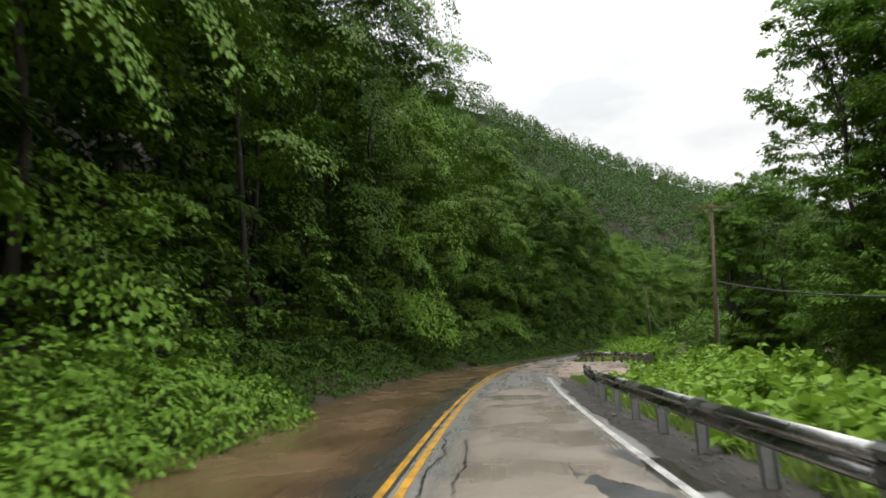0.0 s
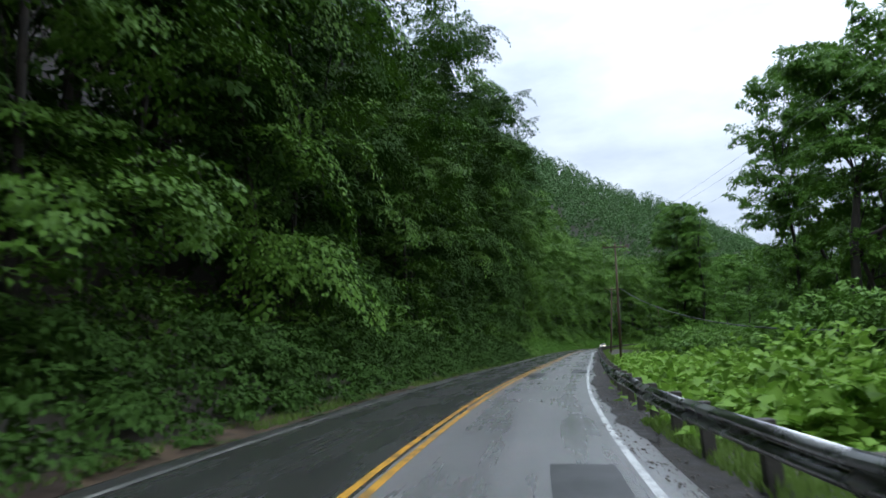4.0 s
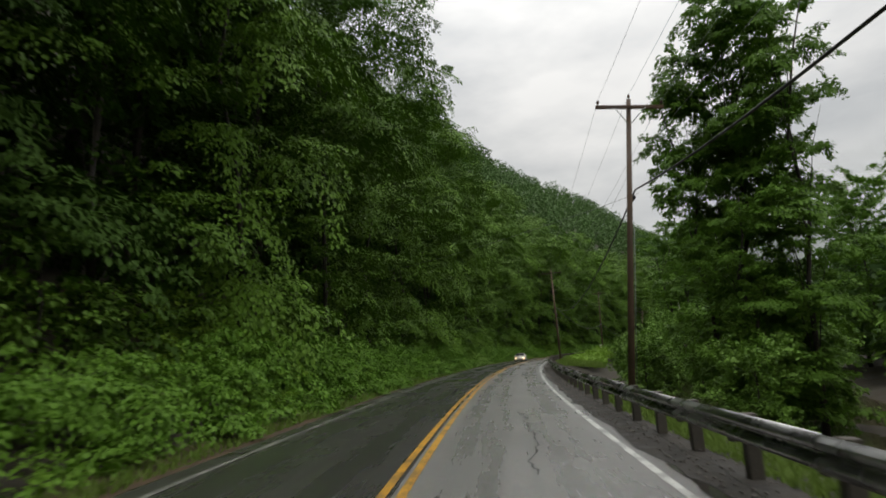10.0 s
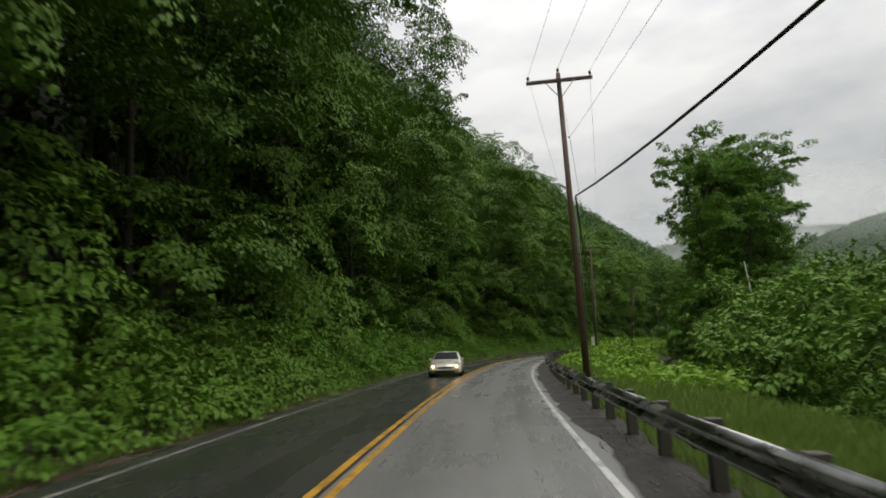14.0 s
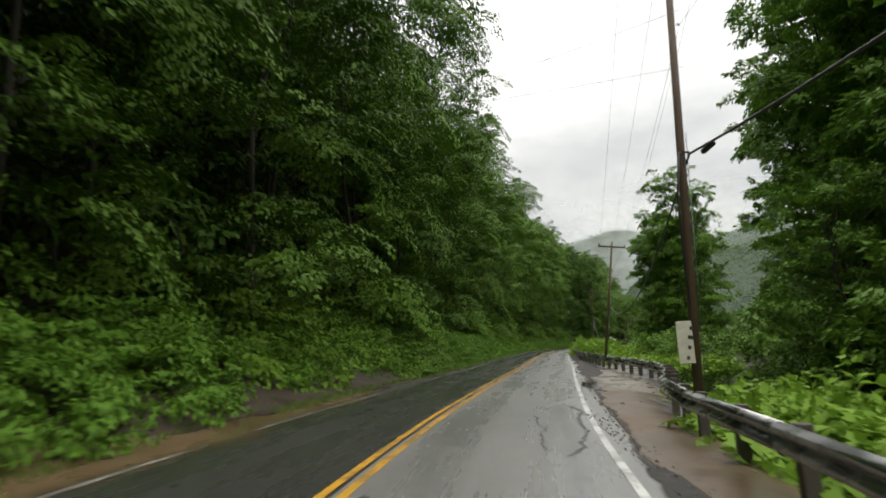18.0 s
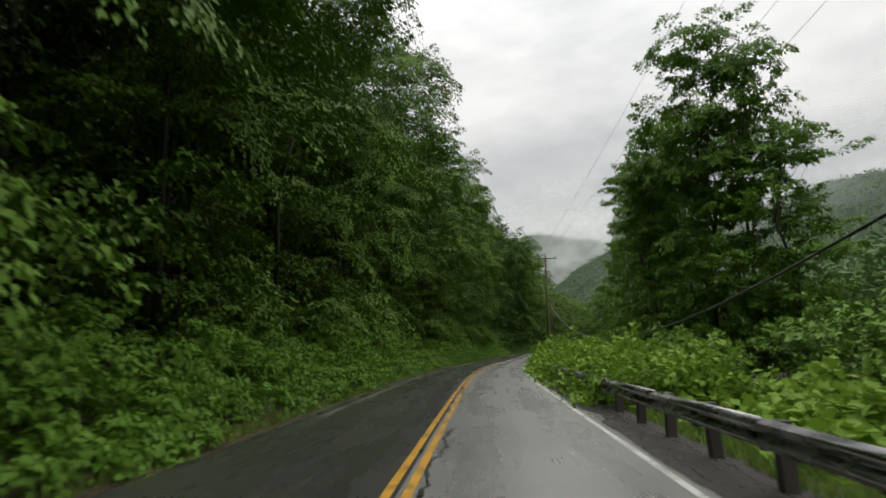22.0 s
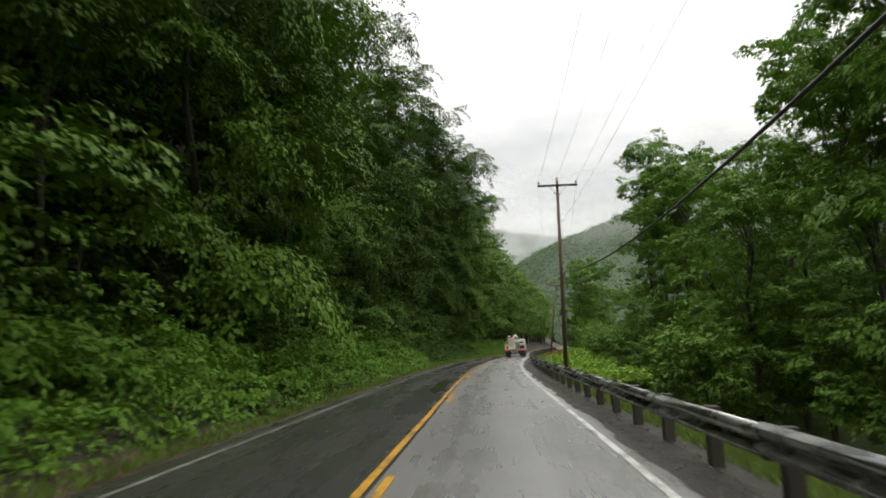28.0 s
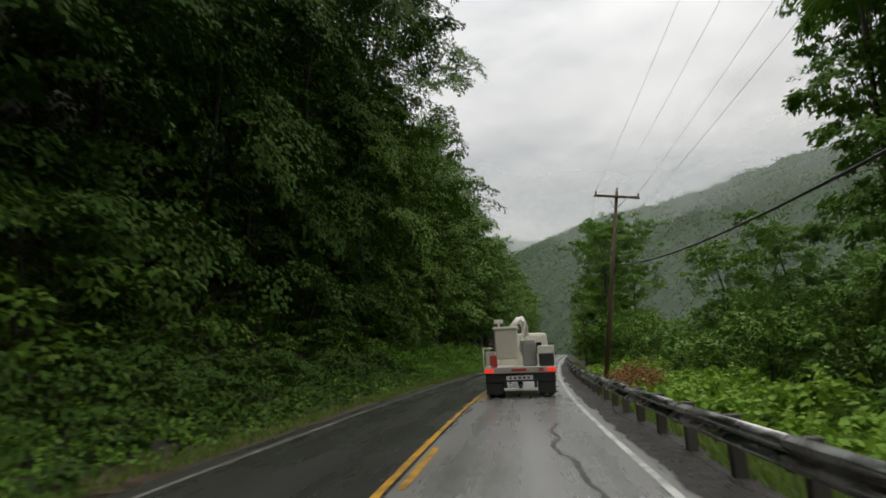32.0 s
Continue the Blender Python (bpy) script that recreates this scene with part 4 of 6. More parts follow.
hill("hill_east", "wooded ridge across the valley", [(470, 250, 0.60), (560, 380, 0.76), (640, 560, 0.93), (720, 800, 1.0), (760, 1000, 0.9)], 155, 190, HILL, 1, 7.0)
hill("hill_end", "distant wooded hill closing the valley", [(500, 1250, 0.6), (820, 1180, 1.0), (1150, 1100, 0.9), (1400, 900, 0.8)], 230, 300, HILL, 2, 14.0, 4.0)

# ---------------------------------------------------------------- mud, patches, cracks, stones
def spread(name, s0, s1, edge_a, edge_b, material, lift, seed, rough=0.35, step=0.7, cols=9):
    """A thin uneven sheet over road and verge between two sides, with ragged edges and tapering ends."""
    s_list = np.arange(s0, s1 + step, step)
    n = np.array([[noise.noise(Vector((float(s) * 0.55, seed + k * 9.0, 0.3))) + 0.6 * noise.noise(Vector((float(s) * 1.7, seed + k * 5.0, 2.3))) for k in (0, 1)] for s in s_list])
    u = (s_list - s0) / (s1 - s0)
    taper = np.clip(np.sin(np.clip(u, 0, 1) * math.pi) * 2.6, 0.02, 1) ** 0.6
    mid, half = (edge_a + edge_b) / 2, (edge_b - edge_a) / 2
    la, lb = mid - half * taper + rough * n[:, 0], mid + half * taper + rough * n[:, 1]
    w = np.linspace(0, 1, cols)
    l = la[:, None] + (lb - la)[:, None] * w[None]
    s = np.repeat(s_list[:, None], cols, 1)
    x, y, _ = ways(s, l)
    base = np.where(np.abs(l) < 3.5, crown_z(s, l), np.maximum(ground_z(s, l) + 0.035, ground_z(s, l)))
    hump = np.sin(w * math.pi)[None] * taper[:, None]
    v = np.stack([x, y, base + 0.002 + lift * hump], -1).reshape(-1, 3)
    i = np.arange(v.shape[0]).reshape(len(s_list), cols)
    f = np.stack([i[:-1, :-1], i[:-1, 1:], i[1:, 1:], i[1:, :-1]], -1).reshape(-1, 4)
    me = mesh_of(name, v, f, material, True)
    thick = me.attributes.new("thick", "FLOAT", "POINT")
    thick.data.foreach_set("value", np.clip(hump * 1.6, 0, 1).astype(np.float32).ravel())
    return me


def thin_edges(m, soft=0.5, most=0.97):
    """Lets a sheet of mud or water thin out into the road at its edges, in ragged blots."""
    n, l = m.node_tree.nodes, m.node_tree.links
    at_, tc, no = n.new("ShaderNodeAttribute"), n.new("ShaderNodeTexCoord"), n.new("ShaderNodeTexNoise")
    at_.attribute_name = "thick"
    no.inputs["Scale"].default_value, no.inputs["Detail"].default_value, no.inputs["Roughness"].default_value = 1.1, 8.0, 0.65
    l.new(tc.outputs["Object"], no.inputs["Vector"])
    ad = n.new("ShaderNodeMath")
    ad.operation = "ADD"
    l.new(at_.outputs["Fac"], ad.inputs[0])
    l.new(no.outputs["Fac"], ad.inputs[1])
    mr = n.new("ShaderNodeMapRange")
    mr.inputs["From Min"].default_value, mr.inputs["From Max"].default_value = 0.62, 0.62 + soft
    mr.inputs["To Max"].default_value = most
    l.new(ad.outputs[0], mr.inputs["Value"])
    l.new(mr.outputs["Result"], n["Principled BSDF"].inputs["Alpha"])
    return m


MUD_FILM = surface("thin_muddy_water", (0.085, 0.050, 0.026), (0.19, 0.122, 0.070), 0.45, (0.10, 0.34), 0.25, 7.0)
SILT_FILM = thin_edges(surface("thin_silt_film", (0.20, 0.165, 0.13), (0.36, 0.31, 0.26), 0.5, (0.15, 0.45), 0.3, 9.0), 0.8, 0.75)
MUD_PALE = surface("pale_silt", (0.17, 0.125, 0.095), (0.34, 0.27, 0.215), 0.5, (0.22, 0.6), 0.5, 8.0)
# wet dirt, its colour lowered further to include shade under the overhanging bank
DIRT = surface("wet_red_brown_dirt", (0.018, 0.011, 0.007), (0.060, 0.036, 0.023), 0.6, (0.4, 0.8), 0.9, 10.0)
TAR = surface("dark_patch_asphalt", (0.020, 0.020, 0.020), (0.048, 0.047, 0.045), 0.9, (0.22, 0.5), 0.4, 45.0)
CRACK = surface("tar_filled_crack", (0.008, 0.008, 0.008), (0.022, 0.021, 0.020), 2.0, (0.25, 0.5), 0.2, 40.0)
APRON = surface("worn_wet_apron", (0.045, 0.042, 0.039), (0.125, 0.118, 0.108), 0.8, (0.2, 0.5), 0.4, 30.0)
PUDDLE = surface("puddle_water", (0.020, 0.018, 0.015), (0.04, 0.036, 0.03), 0.5, (0.06, 0.16), 0.06, 6.0)

for one in (MUD_FILM, MUD, MUD_PALE, DIRT, PUDDLE, APRON):
    thin_edges(one, 0.9 if one == MUD_FILM else 0.45)
for s0, s1, a, b, m, lift, label, rough in (
        (-26, 33, -4.9, -0.3, MUD_FILM, 0.006, "sheet of brown muddy water over the lane", 0.3),
        (22, 45, -5.2, 0.9, MUD_FILM, 0.008, "brown flood mud washed across the road", 0.5),
        (-26, 17, 0.2, 3.3, SILT_FILM, 0.004, "thin pale film over the wet lane", 0.3),
        (14, 44, -7.4, -4.6, DIRT, 0.05, "washed-out dirt under the bank, darkened for its shade", 0.3),
        (27, 46, 0.6, 3.5, SILT_FILM, 0.014, "pale silt washed across the lane", 0.4),
        (18, 50, 2.8, 8.4, MUD_PALE, 0.03, "pale wet silt on a roadside pull-off", 0.45),
        (44, 52, -4.7, -3.4, DIRT, 0.03, "wet brown dirt along the road edge", 0.25),
        (216, 258, -5.4, -2.7, MUD_FILM, 0.008, "thin brown mud along the lane edge", 0.35),
        (243, 257, -6.0, -3.7, DIRT, 0.04, "washed-out brown dirt under the bank", 0.35),
        (246, 284, 3.4, 7.0, APRON, 0.012, "worn wet asphalt apron of a roadside pull-off", 0.3),
        (230, 257, 3.45, 5.0, MUD, 0.03, "brown wet dirt along a roadside barrier", 0.25),
        (252, 272, 3.6, 6.4, SILT_FILM, 0.02, "thin pale silt on a roadside pull-off", 0.4),
        (262, 284, 3.35, 4.6, GRAVEL, 0.03, "wet gravel of a roadside pull-off", 0.3),
        (252, 262, -6.0, -3.6, DIRT, 0.05, "washed-out brown dirt under the bank", 0.3)):
    tagged(new("mud", spread("mud", s0, s1, a, b, m, lift, s0 * 0.37 + a, rough)), label, "mud", kind="stuff")

for s0, s1, a, b in ((-1.6, 1.3, 2.05, 2.95), (72.3, 76.2, -0.55, 1.0), (75.8, 78.6, 2.2, 3.25), (49.0, 52.6, 2.0, 2.8), (76.8, 79.4, 2.2, 3.3), (229.6, 231.4, -2.3, 1.7), (158, 161.5, -2.6, -1.6), (171.5, 175.5, -1.5, -0.3)):
    s_list = np.linspace(s0, s1, 7)
    me, _ = strip("asphalt_patch", s_list, np.linspace(a, b, 5), lambda s, l: crown_z(s, l) + 0.004 + 0.002 * wave(s * 3 + l, 1.3), TAR)
    tagged(new("asphalt_patch", me), "dark rectangular asphalt repair patch on the road", "road patch", "asphalt repair patches", "structure")

for s0, s1, a, b in ((-1.3, 0.6, 2.85, 3.5), (79, 81, 3.25, 3.6), (100.5, 112, 3.12, 3.5), (129.6, 133.0, 3.2, 3.7), (255.5, 259, 3.15, 3.9), (157, 160, -2.9, -0.9), (386, 393, -0.95, -0.4)):
    tagged(new("puddle", spread("puddle", s0, s1, a, b, PUDDLE, 0.003, s0 * 0.7, 0.12, 0.25)), "shallow rain puddle on the asphalt", "puddle", "rain puddles", "stuff")


def crack(points, width, seed):
    """A tar-dark crack along (s, l) points, jagged."""
    rng = np.random.default_rng(seed)
    P = np.array(points, float)
    d = np.concatenate([[0], np.cumsum(np.linalg.norm(np.diff(P, axis=0), axis=1))])
    u = np.arange(0, d[-1] + 0.1, 0.18)
    s, l = np.interp(u, d, P[:, 0]), np.interp(u, d, P[:, 1])
    t = np.array([P[-1] - P[0]])[0] / np.linalg.norm(P[-1] - P[0])
    off = np.cumsum(rng.normal(scale=0.035, size=len(u)))
    off -= np.linspace(0, off[-1], len(u))
    s, l = s - t[1] * off, l + t[0] * off
    w = width * rng.uniform(0.3, 1.1, len(u))
    w[[0, -1]] *= 0.2
    rows = []
    for k in (-0.5, 0.5):
        a, b = s - t[1] * w * k, l + t[0] * w * k
        x, y, _ = ways(a, b)
        rows.append(np.stack([x, y, crown_z(a, b) + 0.0045], -1))
    v = np.stack(rows, 1).reshape(-1, 3)
    i = np.arange(len(v)).reshape(-1, 2)
    f = np.stack([i[:-1, 0], i[:-1, 1], i[1:, 1], i[1:, 0]], -1)
    tagged(new("crack", mesh_of("crack", v, f, CRACK)), "dark jagged crack in the asphalt", "road crack", "cracks in the road", "stuff")


crack_lines = [([(230.6, -2.9), (230.3, 0.2), (230.5, 2.7)], 0.10), ([(226.5, -2.2), (226.2, -0.3)], 0.09), ([(224, -2.8), (224.1, -0.6)], 0.08), ([(221, -2.6), (221.6, -0.8)], 0.07), ([(228, -2.9), (228.6, -0.4)], 0.09),
               ([(277, 1.7), (274.2, 1.9), (273.7, 2.5)], 0.08), ([(433, 2.2), (428.7, 2.15), (426.2, 2.3), (424, 2.25)], 0.09), ([(309, 1.9), (307.3, 2.1)], 0.05), ([(250, 2.6), (246, 2.85), (243.5, 2.4)], 0.10), ([(248, 1.9), (244, 2.2)], 0.06),
               ([(84, 2.75), (94, 2.85), (104, 2.95), (112, 2.8)], 0.16), ([(3, 0.7), (0.5, 0.9), (-2.5, 0.8)], 0.05), ([(4, 0.3), (1, 0.45), (-2, 0.4)], 0.04), ([(159, -2.6), (159.6, 0)], 0.08), ([(144, -0.55), (149, -0.7), (154, -0.6)], 0.14),
               ([(168, 0.05), (176, 0.1), (184, 0.02)], 0.10), ([(284, 0.3), (292, 0.28), (300, 0.33)], 0.08), ([(272, 0.42), (279, 0.36), (286, 0.4)], 0.12), ([(270, -0.35), (277, -0.4), (285, -0.32)], 0.10), ([(346, 2.75), (348.5, 2.85), (352, 2.7)], 0.06),
               ([(392, -0.3), (386, -0.35), (381, -0.25)], 0.12), ([(100, 0.55), (106, 0.45), (111, 0.35)], 0.2), ([(415, -0.5), (419, -0.6)], 0.06), ([(132, 1.6), (136, 1.9), (140, 1.7)], 0.04), ([(200, 1.2), (206, 1.4)], 0.04), ([(362, 1.5), (370, 1.3)], 0.05), ([(236, 0.6), (240, 0.8)], 0.05)]
for i, (points, width) in enumerate(crack_lines):
    crack(points, width, i)

# driftwood left by the flood at the foot of the bank
DRIFT = surface("pale_driftwood", (0.13, 0.11, 0.09), (0.36, 0.32, 0.27), 4.0, (0.5, 0.8), 0.5, 30.0)
for s, l, turn, size in ((30.4, -5.9, 70, 1.0), (31.3, -6.1, 112, 0.7), (29.2, -6.2, 30, 0.8), (20.5, -5.9, 95, 0.8), (24.0, -6.0, 60, 0.6)):
    log = tagged(new("driftwood"), "pale broken branch washed up in mud under the bank", "driftwood", "washed-up branches")
    bm = bmesh.new()
    tube(bm, [(-0.9, 0, 0.05), (-0.3, 0.06, 0.09), (0.3, -0.03, 0.07), (0.9, 0.08, 0.15)], [0.055, 0.06, 0.045, 0.02], 7)
    part("stem", bm, DRIFT, log)
    bm = bmesh.new()
    tube(bm, [(0.1, 0, 0.08), (0.35, 0.25, 0.16), (0.5, 0.5, 0.3)], [0.03, 0.022, 0.01], 5)
    part("twig", bm, DRIFT, log)
    log.matrix_basis = at(s, l, float(ground_z(s, l)) + 0.04, turn, size)

DIRT_CLOD = surface("dark_mud_clod", (0.03, 0.021, 0.015), (0.09, 0.065, 0.045), 5.0, (0.4, 0.8), 0.5, 30.0)
# crumbled stones and litter on the verges
STONE = surface("wet_stone", (0.04, 0.036, 0.031), (0.19, 0.168, 0.14), 6.0, (0.35, 0.7), 0.4, 30.0, random=0.4)


def stone_mesh(seed):
    rng = np.random.default_rng(seed)
    bm = bmesh.new()
    bmesh.ops.create_icosphere(bm, subdivisions=1, radius=1.0)
    for v in bm.verts:
        v.co *= rng.uniform(0.7, 1.15)
        v.co.z *= 0.6
    me = bpy.data.meshes.new("stone")
    bm.to_mesh(me)
    bm.free()
    me.materials.append(STONE)
    return me


stones = [stone_mesh(i) for i in range(5)]
rng = np.random.default_rng(21)
for i in range(150):
    zone = i % 5
    s, l = [(rng.uniform(12, 50), rng.uniform(-5.2, -3.3)), (rng.uniform(18, 48), rng.uniform(3.6, 7.5)), (rng.uniform(240, 262), rng.uniform(-5.8, -3.5)), (rng.uniform(0, 440), rng.uniform(3.5, 4.1)), (rng.uniform(250, 262), rng.uniform(3.8, 7))][zone]
    k = rng.uniform(0.02, 0.075) * (1.6 if zone in (0, 2) and rng.uniform() < 0.25 else 1)
    ob = new("stone", stones[i % 5])
    ob.matrix_world = at(s, l, float(max(ground_z(s, l) + 0.03, crown_z(s, l) if abs(l) < 3.5 else -9)) + 0.02 + k * 0.3, rng.uniform(0, 360), k)
    tagged(ob, "small wet stone washed onto the road edge", "stone", "loose stones by the road")

# gravel that crumbles over the edge of the asphalt
SPILL = thin_edges(surface("gravel_spill", (0.009, 0.008, 0.007), (0.055, 0.049, 0.041), 3.0, (0.5, 0.85), 1.0, 26.0, spec=0.3), 0.5)
for k, s0 in enumerate(np.arange(-22.0, 480.0, 19.0)):
    if not (14 < s0 < 46 or 235 < s0 < 280):
        tagged(new("gravel_spill", spread("gravel_spill", s0, s0 + 21, 3.2, 3.95, SPILL, 0.012, 3.0 + k * 2.7, 0.14, 0.35, 6)), "dark wet gravel crumbled over the asphalt edge", "gravel", "gravel along the road edge", "stuff")


def pebble_mesh(seed, length, width, count):
    """A strip of loose wet pebbles: y runs along the road."""
    rng = np.random.default_rng(seed)
    corner = np.array([(1, 0, 0), (0, 1, 0), (-1, 0, 0), (0, -1, 0), (0, 0, 0.8), (0, 0, -0.5)])
    tri = np.array([(0, 1, 4), (1, 2, 4), (2, 3, 4), (3, 0, 4), (1, 0, 5), (2, 1, 5), (3, 2, 5), (0, 3, 5)])
    size = 0.006 + 0.026 * rng.uniform(0, 1, count) ** 3
    mid = np.stack([width * rng.uniform(0, 1, count) ** 1.2, rng.uniform(0, length, count), size * 0.3], -1)
    v = mid[:, None] + corner[None] * size[:, None, None] * rng.uniform(0.6, 1.3, (count, 6, 3))
    f = 6 * np.arange(count)[:, None, None] + tri[None]
    return mesh_of("pebbles", v.reshape(-1, 3), f.reshape(-1, 3), STONE)


pebble_meshes = [pebble_mesh(170 + i, 12.4, 0.7, 800) for i in range(3)]
for i, s in enumerate(np.arange(-4, 470, 12.0)):
    for l, turn in ((3.42, 0), (-3.45, 180)):
        if turn and (i * 7) % 3:
            continue
        x, y, h = ways(s + (12.4 if turn else 0), l)
        ob = new("pebbles", pebble_meshes[i % 3])
        ob.matrix_world = pose(float(x), float(y), float(crown_z(s, 3.5)) + 0.012, 0, 2, turn - math.degrees(float(h)))
        tagged(ob, "loose wet pebbles along the edge of the asphalt", "gravel", "pebbles along the road edge", "stuff")

# dark clods on the silt of the first pull-off
for i in range(22):
    s, l, k = rng.uniform(23, 39), rng.uniform(3.9, 7.3), rng.uniform(0.07, 0.2)
    ob = new("mud_clod", stones[i % 5].copy())
    ob.data.materials[0] = DIRT_CLOD
    ob.matrix_world = at(s, l, float(ground_z(s, l)) + 0.05 + k * 0.06, rng.uniform(0, 360), k) @ Matrix.Diagonal((1.5, 0.7, 0.3, 1))
    tagged(ob, "dark clod of wet mud on pale silt", "mud clod", "clods on the pull-off")

# ---------------------------------------------------------------- guardrails
def beam_mesh():
    """One length of W-shaped beam, 3.9 m along y, its face to -x, with splice bolts."""
    prof = [(0.0, 0.0), (-0.012, 0.012), (-0.075, 0.045), (-0.082, 0.075), (-0.075, 0.105), (-0.01, 0.14), (0.0, 0.156), (-0.01, 0.172), (-0.075, 0.207), (-0.082, 0.237), (-0.075, 0.267), (-0.012, 0.30), (0.0, 0.312)]
    v, f = [], []
    thick = 0.006
    for y in (0.0, 3.9):
        v += [(x, y, z) for x, z in prof] + [(x + thick, y, z) for x, z in prof]
    n = len(prof)
    for k in range(n - 1):
        f += [(k, 2 * n + k, 2 * n + k + 1, k + 1), (n + k, n + k + 1, 3 * n + k + 1, 3 * n + k)]
    f += [(0, n, 3 * n, 2 * n), (n - 1, 3 * n - 1, 4 * n - 1, 2 * n - 1)]
    for k in range(n - 1):
        f += [(k, k + 1, n + k + 1, n + k), (2 * n + k, 3 * n + k, 3 * n + k + 1, 2 * n + k + 1)]
    for y in (0.06, 0.18):
        for z in (0.075, 0.237):
            b = len(v)
            r = 0.017
            v += [(-0.082, y - r, z - r), (-0.082, y + r, z - r), (-0.082, y + r, z + r), (-0.082, y - r, z + r)]
            v += [(-0.098, y - r * 0.7, z - r * 0.7), (-0.098, y + r * 0.7, z - r * 0.7), (-0.098, y + r * 0.7, z + r * 0.7), (-0.098, y - r * 0.7, z + r * 0.7)]
            f += [(b + 4, b + 7, b + 6, b + 5)] + [(b + q, b + 4 + q, b + 4 + (q + 1) % 4, b + (q + 1) % 4) for q in range(4)]
    return mesh_of("rail_beam", v, f, STEEL, False)


def steel_post_mesh():
    bm = bmesh.new()
    for x0, x1, y0, y1 in ((0, 0.012, -0.05, 0.05), (0.138, 0.15, -0.05, 0.05), (0.012, 0.138, -0.005, 0.005)):
        box(bm, x0, x1, y0, y1, -0.9, 0.72)
    me = bpy.data.meshes.new("post")
    bm.to_mesh(me)
    bm.free()
    me.materials.append(POST_STEEL)
    return me


def wood_mesh(name, x0, x1, half, z0, z1):
    bm = bmesh.new()
    box(bm, x0, x1, -half, half, z0, z1, 0.012)
    me = bpy.data.meshes.new(name)
    bm.to_mesh(me)
    bm.free()
    me.materials.append(POST_WOOD)
    return me


BEAM, POST_A = beam_mesh(), steel_post_mesh()
POST_B, BLOCK = wood_mesh("post", 0.0, 0.16, 0.072, -0.9, 0.70), wood_mesh("spacer_block", -0.15, 0.0, 0.066, 0.40, 0.69)


def guardrail(line, label, wood):
    """A W-beam barrier along (s, l) points: beams end to end, a post and a spacer block every 1.9 m."""
    P = np.array(line, float)
    s = np.arange(P[0, 0], P[-1, 0], 0.25)
    l = np.interp(s, P[:, 0], P[:, 1])
    x, y, _ = ways(s, l)
    d = np.concatenate([[0], np.cumsum(np.hypot(np.diff(x), np.diff(y)))])
    root = tagged(new("guardrail"), label, "guardrail", "roadside guardrails")
    pt = lambda u: Vector((float(np.interp(u, d, x)), float(np.interp(u, d, y)), 0))
    rng = np.random.default_rng(int(abs(P[0, 0])) + 3)
    for k in range(int(d[-1] / 3.81)):
        a, b = pt(k * 3.81), pt((k + 1) * 3.81)
        turn = math.degrees(math.atan2(-(b - a).x, (b - a).y))
        beam = part_mesh("rail_beam", BEAM, root)
        beam.matrix_basis = pose(a.x, a.y, 0.41 + rng.uniform(-0.012, 0.012), rng.uniform(-0.2, 0.2), rng.uniform(-3, 3), turn)
        for u in (0.12, 2.02):
            c = a.lerp(b, u / 3.81)
            m = pose(c.x, c.y, -0.02, rng.uniform(-2, 2), rng.uniform(-3, 3), turn)
            if wood:
                part_mesh("spacer_block", BLOCK, root).matrix_basis = m @ Matrix.Translation((0.155, 0, 0))
                part_mesh("post", POST_B, root).matrix_basis = m @ Matrix.Translation((0.158, 0, 0))
            else:
                part_mesh("post", POST_A, root).matrix_basis = m @ Matrix.Translation((0.01, 0, 0))
    return root


guardrail([(-30, 3.76), (9, 3.76), (15, 4.1), (19.5, 4.9)], "wet galvanised W-beam guardrail on steel posts, flared end", False)
guardrail([(26, 8.4), (33, 8.1), (37.5, 7.5), (40.2, 6.1), (42.7, 5.1), (44.5, 4.5), (48.2, 4.1), (52.5, 3.85), (58, 3.76), (104, 3.78), (229, 3.8), (234, 3.95), (238, 4.2), (241, 4.35), (245.5, 4.4), (249, 4.65), (252, 5.2), (256, 5.9), (260, 5.9), (266, 5.3), (272, 4.6), (281, 4.1), (287, 3.76), (500, 3.78)],
          "long wet galvanised W-beam guardrail on wooden posts", True)

